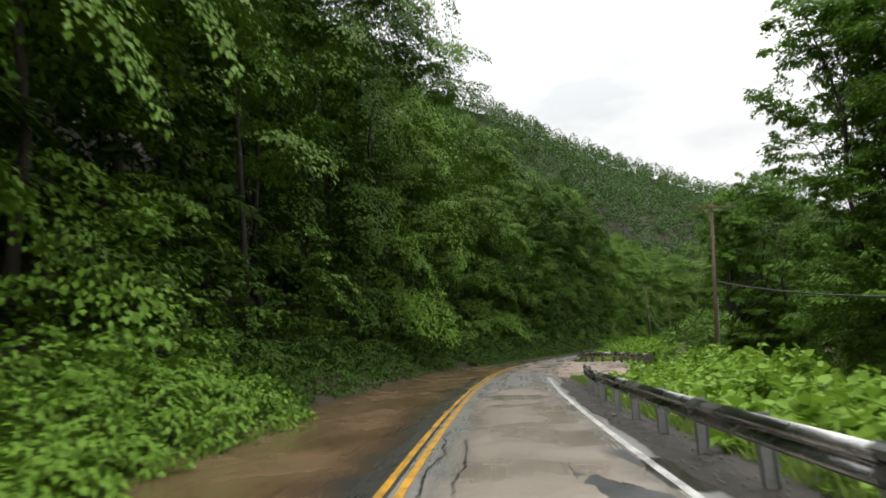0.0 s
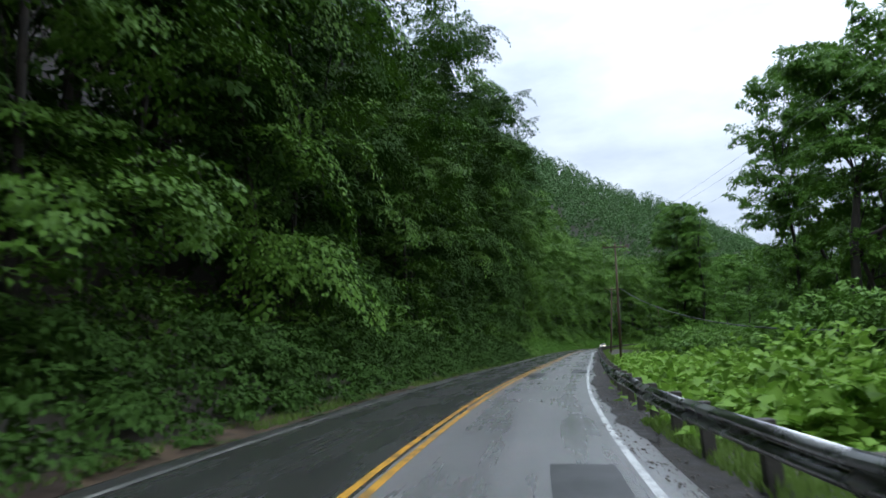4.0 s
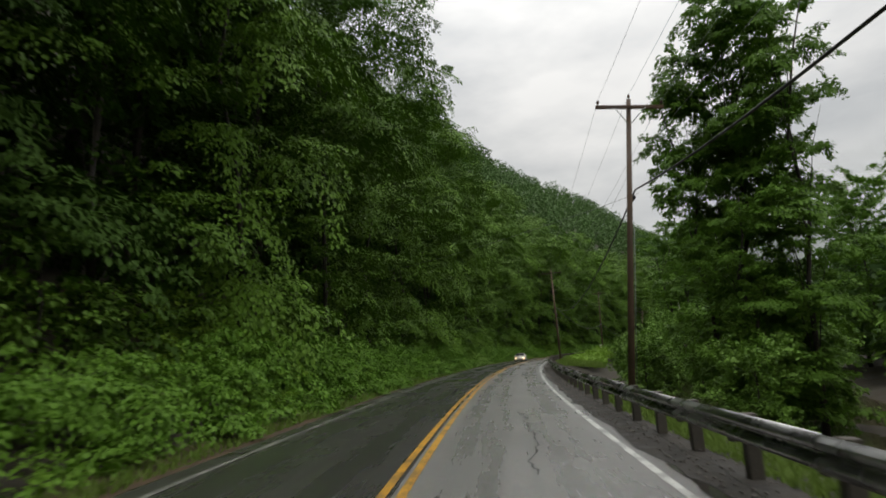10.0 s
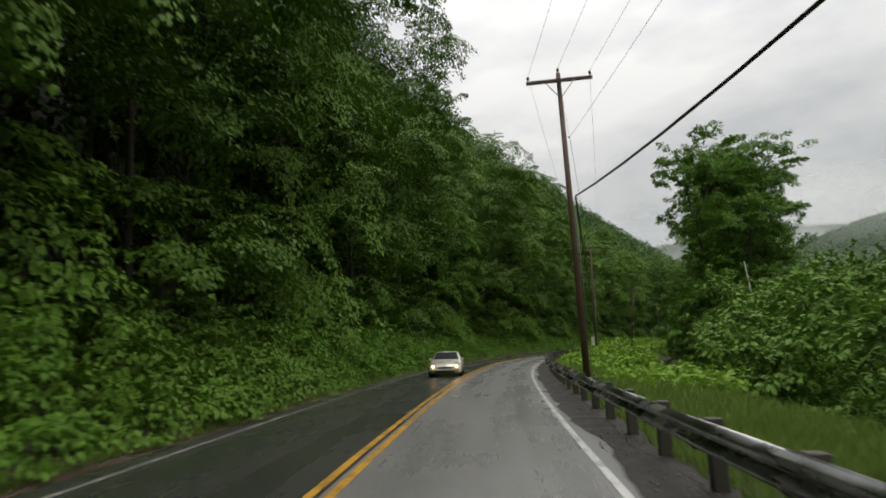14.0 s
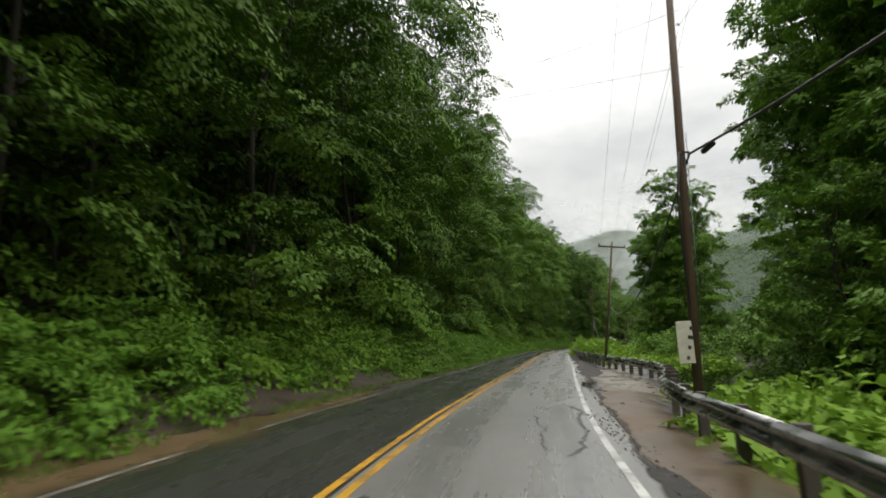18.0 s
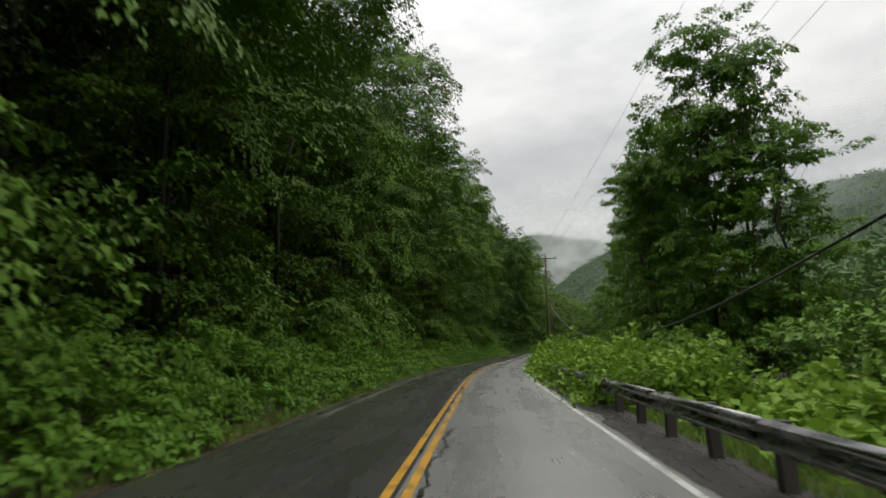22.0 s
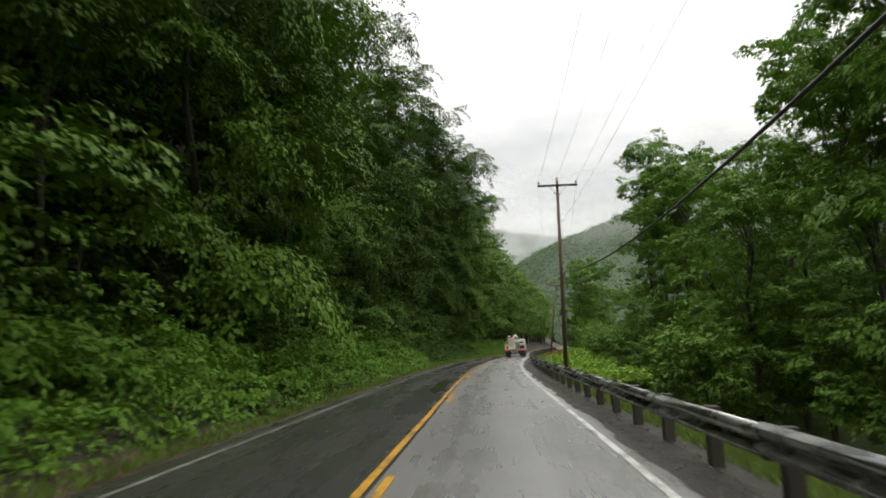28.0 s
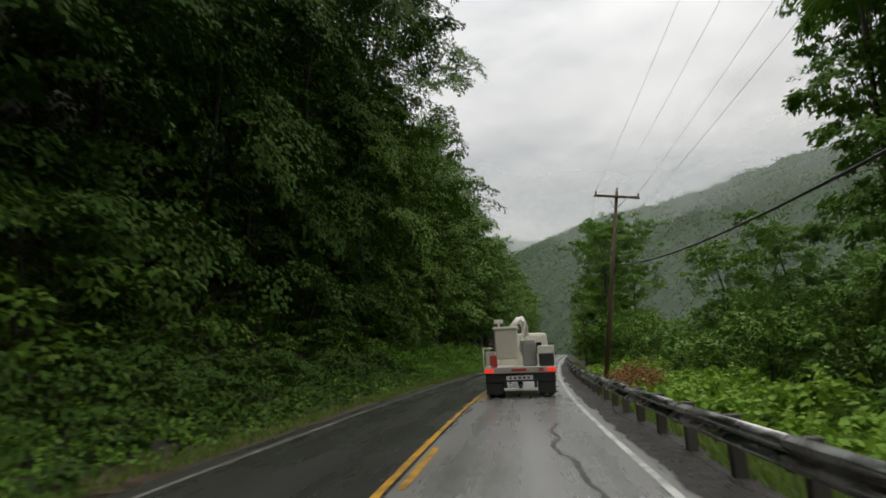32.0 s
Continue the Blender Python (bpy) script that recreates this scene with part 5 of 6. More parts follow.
# ---------------------------------------------------------------- poles and cables
def pole_parts(height):
    root = tagged(new("utility_pole"), "weathered brown wooden utility pole with one crossarm", "utility pole", "utility poles along the road")
    bm = bmesh.new()
    tube(bm, [(0, 0, -1.5), (0, 0, height * 0.5), (0, 0, height)], [0.125, 0.105, 0.082], 12)
    part("shaft", bm, POLE_WOOD, root)
    z = height - 0.35
    bm = bmesh.new()
    box(bm, -1.2, 1.2, -0.2, -0.09, z - 0.06, z + 0.06, 0.008)
    part("crossarm", bm, POLE_WOOD, root)
    for k in (-1, 1):
        bm = bmesh.new()
        tube(bm, [(0.06 * k, -0.15, z - 0.62), (0.55 * k, -0.21, z - 0.03)], 0.016, 6)
        part("brace", bm, STEEL, root)
    for x, zz in ((-1.12, z + 0.06), (0.0, height), (1.12, z + 0.06)):
        bm = bmesh.new()
        tube(bm, [(x, -0.145 if x else 0, zz), (x, -0.145 if x else 0, zz + 0.07), (x, -0.145 if x else 0, zz + 0.09), (x, -0.145 if x else 0, zz + 0.15), (x, -0.145 if x else 0, zz + 0.2)], [0.015, 0.02, 0.06, 0.05, 0.03], 8)
        part("insulator", bm, CERAMIC, root)
    bm = bmesh.new()
    tube(bm, [(0.12, -0.05, height * 0.78), (0.2, -0.05, height * 0.78)], 0.03, 6)
    part("bracket", bm, STEEL, root)
    bm = bmesh.new()
    tube(bm, [(0.17, 0.02, 0.2), (0.155, 0.02, height * 0.55)], 0.012, 5)
    part("ground_wire", bm, GREY_WIRE, root)
    return root


# s, l at the foot, height over the road, lean to the right in degrees, height of the telephone cable
POLES = [(-40, 12.5, 10.5, 0, 6.2), (30, 12.5, 9.4, 5.5, 4.6), (104.3, 5.75, 11.0, 1.6, 6.65), (145.4, 5.5, 10.4, 5.0, 7.0), (199.8, 4.75, 11.3, -1.8, 6.6), (250.8, 5.75, 12.6, 0.4, 6.2), (290.4, 6.2, 10.4, 6.3, 4.6),
         (355.3, 4.9, 11.6, 1.2, 6.2), (401.1, 5.48, 11.3, 1.2, 5.7), (452.0, 5.35, 10.1, 8.0, 6.0), (503, 6.5, 11.0, 0, 6.2), (556, 6.5, 11.0, 0, 6.2)]
tips = []
for s, l, top, lean, tel in POLES:
    g = float(ground_z(s, l))
    root = pole_parts(top - g)
    m = at(s, l, g, 0, 1.0, lean)
    root.matrix_basis = m
    h = top - g
    tips.append([m @ Vector(p) for p in ((-1.12, -0.145, h - 0.1), (0, 0, h + 0.18), (1.12, -0.145, h - 0.1), (0.2, -0.05, h * 0.78), (0.2, 0, tel - g))])


def cable(name, a, b, sag, r, material, label, sides=5):
    bm = bmesh.new()
    n = 18
    pts = [a.lerp(b, i / n) - Vector((0, 0, sag * 4 * (i / n) * (1 - i / n))) for i in range(n + 1)]
    tube(bm, pts, r, sides)
    me = bpy.data.meshes.new(name)
    bm.to_mesh(me)
    bm.free()
    me.materials.append(material)
    tagged(new(name, me), label, "cable", "overhead lines")


for A, B in zip(tips[:-1], tips[1:]):
    span = (A[0] - B[0]).length
    for k in range(3):
        cable("power_line", A[k], B[k], span * 0.012, 0.0055, GREY_WIRE, "thin bare overhead power line between poles")
    cable("neutral_line", A[3], B[3], span * 0.016, 0.0055, GREY_WIRE, "thin neutral wire below the crossarms")
    cable("telephone_cable", A[4], B[4], span * (0.055 if span > 60 else 0.05 if span < 40.3 else 0.034), 0.032, BLACK, "thick black telephone cable sagging between poles", 8)

# service wires that cross to the hill side
for i, (s2, l2, z2) in ((2, (128, -13, 9.5)), (3, (168, -13, 7.5)), (5, (262, -13, 12.0)), (5, (250, -14, 8.0))):
    x, y, _ = ways(s2, l2)
    cable("service_wire", tips[i][3] + Vector((0, 0, 0.4 if z2 > 9 else -1.2)), Vector((float(x), float(y), z2)), 0.5, 0.006, GREY_WIRE, "thin wire crossing over the road")


def splice(i, j, u, sag):
    """A cylindrical splice closure that hangs on the telephone cable."""
    a, b = tips[i][4], tips[j][4]
    span = (a - b).length
    p = a.lerp(b, u) - Vector((0, 0, span * 0.034 * 4 * u * (1 - u) + 0.09))
    d = (b - a).normalized()
    bm = bmesh.new()
    tube(bm, [p - d * 0.32, p - d * 0.28, p + d * 0.28, p + d * 0.32], [0.04, 0.075, 0.075, 0.04], 10)
    me = bpy.data.meshes.new("splice_case")
    bm.to_mesh(me)
    bm.free()
    me.materials.append(BLACK)
    tagged(new("splice_case", me), "black cylindrical splice case on a telephone cable", "splice case", "splice cases")


splice(2, 1, 0.02, 0)
splice(4, 3, 0.45, 0)
splice(5, 4, 0.025, 0)
splice(3, 4, 0.012, 0)

# slack cable that drops down the pole by the pull-off
low = tips[5][4]
for k, (dx, dz) in enumerate(((-0.45, -4.6), (-0.2, -3.2))):
    bm = bmesh.new()
    tube(bm, [low + Vector((0, 0, 0.05)), low + Vector((dx * 0.8, 0, 0.0)), low + Vector((dx, 0.05, dz * 0.25)), low + Vector((dx * 0.8, 0.1, dz * 0.6)), low + Vector((dx * 0.5, 0.1, dz))], 0.028 - 0.008 * k, 7)
    me = bpy.data.meshes.new("riser_cable")
    bm.to_mesh(me)
    bm.free()
    me.materials.append(BLACK)
    tagged(new("riser_cable", me), "slack black cable hanging down a utility pole", "cable", "slack cables on a pole")

# the white board on the pole by the pull-off
board = tagged(new("marker_board"), "cream-white board with dark marks fixed to a utility pole", "sign")
CREAM = surface("cream_painted_board", (0.50, 0.47, 0.38), (0.72, 0.69, 0.58), 3.0, (0.4, 0.7), 0.2, 20.0)
DARK_MARK = surface("dark_paint_mark", (0.02, 0.02, 0.018), (0.06, 0.05, 0.04), 5.0, (0.5, 0.8), 0.0, 20.0)
bm = bmesh.new()
box(bm, -0.18, 0.18, -0.02, 0.0, 0.0, 1.0, 0.008)
part("panel", bm, CREAM, board)
for z, w in ((0.84, 0.10), (0.62, 0.13), (0.38, 0.08), (0.13, 0.07)):
    bm = bmesh.new()
    box(bm, -w / 2, w / 2, -0.027, -0.021, z - 0.045, z + 0.045, 0.002, pose(0, 0, 0, 0, 12, 0))
    part("mark", bm, DARK_MARK, board)
board.matrix_basis = at(250.5, 5.5, 0.95, 0, 1.0, -2)

# the yellow guy guard beside the first pole
guy = tagged(new("guy_guard"), "yellow plastic guard on the guy wire of a utility pole", "guy wire")
bm = bmesh.new()
tube(bm, [(0, 0, 0), (0.5, 0.1, 2.1)], 0.045, 8)
part("sleeve", bm, surface("yellow_plastic", (0.45, 0.33, 0.03), (0.62, 0.48, 0.06), 3.0, (0.4, 0.6), 0.1, 20.0), guy)
bm = bmesh.new()
tube(bm, [(0.5, 0.1, 2.1), (2.3, 0.45, 9.0)], 0.008, 5)
part("wire", bm, GREY_WIRE, guy)
guy.matrix_basis = at(30.5, 10.8, float(ground_z(30.5, 10.8)), 0)


# ---------------------------------------------------------------- bare trees
def bare_tree(seed, height, label, material, s, l):
    rng = np.random.default_rng(seed)
    root = tagged(new("bare_tree"), label, "tree", "dead trees")
    bm = bmesh.new()
    def grow(p, d, length, r, depth):
        pts, radii = [p], [r]
        for k in range(4):
            d = (d + Vector(rng.normal(scale=0.16, size=3)) + Vector((0, 0, 0.06))).normalized()
            p = p + d * length / 4
            pts.append(p)
            radii.append(r * (1 - 0.16 * (k + 1)))
        tube(bm, pts, radii, 7 if depth == 0 else 5, False)
        if depth < 3:
            for k in range(4 if depth else 6):
                at_k = int(rng.integers(1, 5))
                side = Vector(rng.normal(size=3))
                nd = (d * 0.9 + side * 0.5 + Vector((0, 0, 0.25))).normalized()
                grow(pts[at_k], nd, length * rng.uniform(0.42, 0.62), radii[at_k] * 0.55, depth + 1)
    grow(Vector((0, 0, -0.3)), Vector((0.03, 0, 1)), height * 0.62, height * 0.016, 0)
    part("bare_crown", bm, material, root)
    root.matrix_basis = at(s, l, float(ground_z(s, l)), 40)


bare_tree(3, 12.5, "leafless grey dead tree on the river bank", BARK, 205, 21)
bare_tree(4, 13, "slender leafless tree beside the river", BARK, 207, 22)
bare_tree(5, 29, "tall dead snag rising above the river trees", BARK, 86, 18.5)

# pale sycamore trunks
for s, l, h in ((368.3, 16.0, 19), (246, 22, 15)):
    root = tagged(new("sycamore_trunk"), "pale-barked bent sycamore trunk among dark trees", "tree", "pale trunks")
    bm = bmesh.new()
    tube(bm, [(0, 0, -0.5), (-0.25, 0.1, h * 0.25), (-0.5, 0, h * 0.5), (-0.3, -0.2, h * 0.75), (-0.7, 0, h)], [0.17, 0.15, 0.12, 0.08, 0.04], 9)
    tube(bm, [(-0.4, 0, h * 0.45), (0.9, 0.3, h * 0.62), (1.6, 0.2, h * 0.8)], [0.1, 0.07, 0.03], 6)
    part("trunk", bm, PALE_BARK, root)
    root.matrix_basis = at(s, l, float(ground_z(s, l)))

# dry yellow grass by the first pole
dry = grass_mesh(150, 12.0, 6.0, 5200, 0.8, DRY_GRASS)
for s, l in ((10, 10.5), (20, 11.5), (32, 13.5)):
    x, y, h = ways(s, l)
    ob = new("dry_grass", dry)
    ob.matrix_world = pose(float(x), float(y), float(ground_z(s + 6, l + 2)) + 0.3, 0, 8, -math.degrees(float(h)))
    tagged(ob, "patch of tall straw-yellow grass", "grass", "dry grass", "stuff")
# dead reddish brush at the foot of the last pole
DEAD_LEAF = leaf_mat("dead_reddish_leaves", (0.05, 0.022, 0.010), (0.13, 0.055, 0.022), (0.22, 0.10, 0.04), passing=0.2)
x, y, h = ways(445.5, 4.9)
ob = new("dead_brush", low_growth(180, 7.5, 2.6, 0.95, 420, 9, 0.12, DEAD_LEAF, "dead_brush", 0.4))
ob.matrix_world = pose(float(x), float(y), float(ground_z(445.5, 5.4)) + 0.1, 0, 0, -math.degrees(float(h)))
tagged(ob, "patch of dead reddish brush at the foot of a utility pole", "brush", kind="stuff")
tall = grass_mesh(160, 10.4, 4.5, 5200, 0.45, GRASS)
for s in np.arange(186, 216, 10.0):
    x, y, h = ways(s, 4.7)
    ob = new("tall_grass", tall)
    ob.matrix_world = pose(float(x), float(y), -0.1, 0, 6, -math.degrees(float(h)))
    tagged(ob, "stand of tall green grass behind the barrier", "grass", "tall grass", "stuff")

# ---------------------------------------------------------------- vehicles
def glossy(name, colour, rough=0.3, metal=0.0, coat=0.3):
    m = surface(name, tuple(c * 0.9 for c in colour), colour, 2.5, (rough, rough + 0.15), 0.03, 25.0, metal=metal)
    m.node_tree.nodes["Principled BSDF"].inputs["Coat Weight"].default_value = coat
    return m


def lamp_mat(name, colour, power):
    m, n, l, p = node_mat(name)
    p.inputs["Base Color"].default_value = (*colour, 1)
    p.inputs["Emission Color"].default_value = (*colour, 1)
    p.inputs["Emission Strength"].default_value = power
    p.inputs["Roughness"].default_value = 0.2
    return m


OFFWHITE = glossy("offwhite_paint", (0.70, 0.67, 0.58), 0.35)
FIBRE = glossy("cream_fibreglass", (0.62, 0.58, 0.47), 0.45)
BLACK_PAINT = glossy("black_paint", (0.025, 0.024, 0.023), 0.4)
RUBBER = surface("tyre_rubber", (0.012, 0.012, 0.012), (0.035, 0.033, 0.03), 6.0, (0.6, 0.85), 0.3, 40.0)
GREY_METAL = glossy("grey_machinery", (0.26, 0.26, 0.25), 0.5, 0.3)
RED_PAINT = glossy("red_plastic", (0.42, 0.045, 0.03), 0.35)
GLASS_DARK = glossy("dark_window_glass", (0.015, 0.018, 0.02), 0.05, 0.0, 0.0)
GLASS_DARK.node_tree.nodes["Principled BSDF"].inputs["Specular IOR Level"].default_value = 0.15
DIRTY_WHITE = glossy("dirty_white_paint", (0.36, 0.34, 0.30), 0.45)
TAIL = lamp_mat("lit_tail_lamp", (0.90, 0.05, 0.03), 0.7)
BEIGE = glossy("champagne_car_paint", (0.66, 0.63, 0.53), 0.24, 0.25, 0.8)
HEAD = lamp_mat("lit_headlamp", (1.0, 0.62, 0.28), 6.0)


def wheel(parent, x, y, r, w, name="wheel"):
    bm = bmesh.new()
    prof = [(-w / 2, r * 0.62), (-w / 2, r * 0.93), (-w * 0.36, r), (w * 0.36, r), (w / 2, r * 0.93), (w / 2, r * 0.62)]
    ring = [[bm.verts.new((x + px, y + pr * math.cos(a), r + pr * math.sin(a))) for px, pr in prof] for a in (k * 2 * math.pi / 28 for k in range(28))]
    for k in range(28):
        for j in range(len(prof) - 1):
            bm.faces.new((ring[k][j], ring[k][j + 1], ring[(k + 1) % 28][j + 1], ring[(k + 1) % 28][j])).smooth = True
    root = part(name, bm, RUBBER, parent)
    bm = bmesh.new()
    tube(bm, [(x - w * 0.42, y, r), (x - w * 0.3, y, r), (x + w * 0.3, y, r), (x + w * 0.42, y, r)], [r * 0.5, r * 0.62, r * 0.62, r * 0.5], 20)
    part("rim", bm, GREY_METAL, root)


def bucket_truck():
    t = tagged(new("bucket_truck"), "cream utility bucket truck with folded boom and lit tail lamps", "truck")
    def slab(name, m, *dims, bevel=0.02, label=""):
        bm = bmesh.new()
        box(bm, *dims, bevel)
        return part(name, bm, m, t, label)
    slab("chassis", BLACK_PAINT, -0.45, 0.45, 0.2, 6.2, 0.55, 0.82)
    slab("deck", OFFWHITE, -1.2, 1.2, 0.02, 3.9, 0.86, 1.0)
    slab("rear_skirt", BLACK_PAINT, -1.17, 1.17, 0.06, 0.11, 0.52, 0.80)
    bar = slab("rear_bar", DIRTY_WHITE, -1.21, 1.21, -0.06, 0.015, 0.80, 1.0)
    for x0, x1 in ((-0.28, 0.22), (-1.15, -0.98), (0.62, 0.78)):
        bm = bmesh.new()
        box(bm, x0, x1, -0.068, -0.061, 0.86, 0.95)
        part("reflective_tape", bm, RED_PAINT, bar, "red reflective tape")
    for x in (-1.02, 1.04):
        bm = bmesh.new()
        box(bm, x - 0.15, x + 0.15, -0.1, -0.062, 0.83, 0.96, 0.02)
        part("tail_lamp", bm, TAIL, t, "lit red tail lamp")
    slab("number_plate", glossy("pale_plate", (0.55, 0.55, 0.53)), -0.46, 0.42, -0.05, -0.03, 0.58, 0.72, bevel=0.005)
    for k in range(5):
        slab("plate_mark", BLACK_PAINT, -0.36 + k * 0.15, -0.28 + k * 0.15, -0.056, -0.051, 0.615, 0.685, bevel=0.0)
    slab("underrun_bar", OFFWHITE, -0.56, 0.56, -0.02, 0.10, 0.23, 0.32, bevel=0.03)
    for x in (-0.5, 0.5):
        slab("hanger", BLACK_PAINT, x - 0.05, x + 0.05, 0.0, 0.08, 0.32, 0.6)
    bm = bmesh.new()
    tube(bm, [(0, -0.14, 0.36), (0, -0.02, 0.38), (0, 0.2, 0.45)], [0.05, 0.07, 0.09], 10)
    part("tow_hitch", bm, BLACK_PAINT, t)
    for x in (-0.86, 0.86):
        slab("mud_flap", RUBBER, x - 0.3, x + 0.3, 0.12, 0.14, 0.12, 0.8, bevel=0.005)
        wheel(t, x - 0.15, 0.95, 0.46, 0.24)
        wheel(t, x + 0.15, 0.95, 0.46, 0.24)
    for x in (-0.95, 0.95):
        wheel(t, x, 4.9, 0.46, 0.26)
    # tool bodies along the sides
    for x0, x1 in ((-1.2, -0.88), (0.86, 1.2)):
        body = slab("tool_body", OFFWHITE, x0, x1, 1.0, 3.85, 1.0, 1.55)
        for k in range(3):
            bm = bmesh.new()
            xo = x0 - 0.012 if x0 < 0 else x1
            box(bm, xo, xo + 0.012, 1.06 + k * 0.93, 1.93 + k * 0.93, 1.05, 1.5, 0.003)
            part("locker_door", bm, OFFWHITE, body)
    slab("cable_locker", OFFWHITE, 0.62, 1.18, 0.2, 1.0, 1.41, 1.69, bevel=0.03)
    slab("winch_housing", BLACK_PAINT, 0.66, 1.16, 0.22, 0.98, 1.0, 1.407)
    slab("pump", GREY_METAL, 0.1, 0.6, 0.7, 1.5, 1.0, 1.85, bevel=0.06)
    slab("pump_lid", OFFWHITE, 0.05, 0.58, 0.68, 1.52, 1.853, 1.94, bevel=0.02)
    slab("fuel_can", RED_PAINT, -1.0, -0.76, 0.18, 0.5, 1.0, 1.42, bevel=0.04)
    # rack at the rear corner
    for z in (1.05, 1.66):
        bm = bmesh.new()
        tube(bm, [(-1.22, 0.05, z), (-0.95, 0.05, z), (-0.95, 0.7, z)], 0.022, 6)
        part("rack_bar", bm, OFFWHITE, t)
    bm = bmesh.new()
    tube(bm, [(-1.2, 0.05, 0.98), (-1.2, 0.05, 1.68)], 0.022, 6)
    part("rack_post", bm, OFFWHITE, t)
    # bucket
    bm = bmesh.new()
    box(bm, -0.82, -0.02, 0.25, 0.95, 1.26, 2.28, 0.05)
    for v in bm.verts:
        k = 1 - 0.09 * (2.28 - v.co.z) / 1.12
        v.co.x, v.co.y = -0.42 + (v.co.x + 0.42) * k, 0.6 + (v.co.y - 0.6) * k
    bucket = part("bucket", bm, FIBRE, t, "cream fibreglass work bucket")
    bm = bmesh.new()
    box(bm, -0.86, 0.02, 0.21, 0.99, 2.283, 2.37, 0.025)
    part("rim", bm, OFFWHITE, bucket)
    bm = bmesh.new()
    box(bm, -0.80, -0.50, 0.36, 0.5, 2.50, 2.63, 0.02)
    box(bm, -0.69, -0.62, 0.4, 0.46, 2.373, 2.5)
    part("control_box", bm, OFFWHITE, bucket)
    bm = bmesh.new()
    tube(bm, [(-0.25, 0.9, 2.35), (0.0, 1.2, 2.62), (0.12, 1.5, 2.66), (0.22, 2.4, 2.4), (0.2, 3.4, 2.1)], [0.10, 0.12, 0.13, 0.13, 0.14], 10)
    part("upper_boom", bm, OFFWHITE, t)
    bm = bmesh.new()
    tube(bm, [(0.12, 1.1, 2.64), (0.22, 0.95, 2.5), (0.2, 0.9, 2.2), (0.05, 0.95, 1.6), (0.15, 1.0, 1.25)], [0.07, 0.08, 0.07, 0.06, 0.05], 8)
    part("lower_boom", bm, OFFWHITE, t)
    bm = bmesh.new()
    tube(bm, [(0.1, 2.9, 1.0), (0.1, 2.9, 1.5), (0.1, 2.9, 1.55), (0.1, 2.9, 2.1)], [0.36, 0.36, 0.25, 0.22], 16)
    part("turret", bm, OFFWHITE, t)
    # cab
    bm = bmesh.new()
    box(bm, -1.06, 1.14, 4.0, 5.6, 0.75, 2.24, 0.12)
    for v in bm.verts:
        if v.co.z > 1.6:
            v.co.x *= 0.92
            v.co.y = 4.0 + (v.co.y - 4.0) * 0.86
    cab = part("cab", bm, OFFWHITE, t)
    bm = bmesh.new()
    box(bm, -0.82, 0.82, 3.985, 3.999, 1.42, 1.86, 0.004)
    part("rear_window", bm, GLASS_DARK, cab)
    bm = bmesh.new()
    box(bm, -1.0, 1.0, 5.5, 6.6, 0.65, 1.35, 0.1)
    part("bonnet", bm, OFFWHITE, t)
    for x in (-1.25, 1.25):
        slab("mirror", BLACK_PAINT, x - 0.09, x + 0.09, 5.2, 5.28, 1.45, 1.85, bevel=0.02)
    t.matrix_basis = at(439.9, 1.4, 0.03, 0)


bucket_truck()


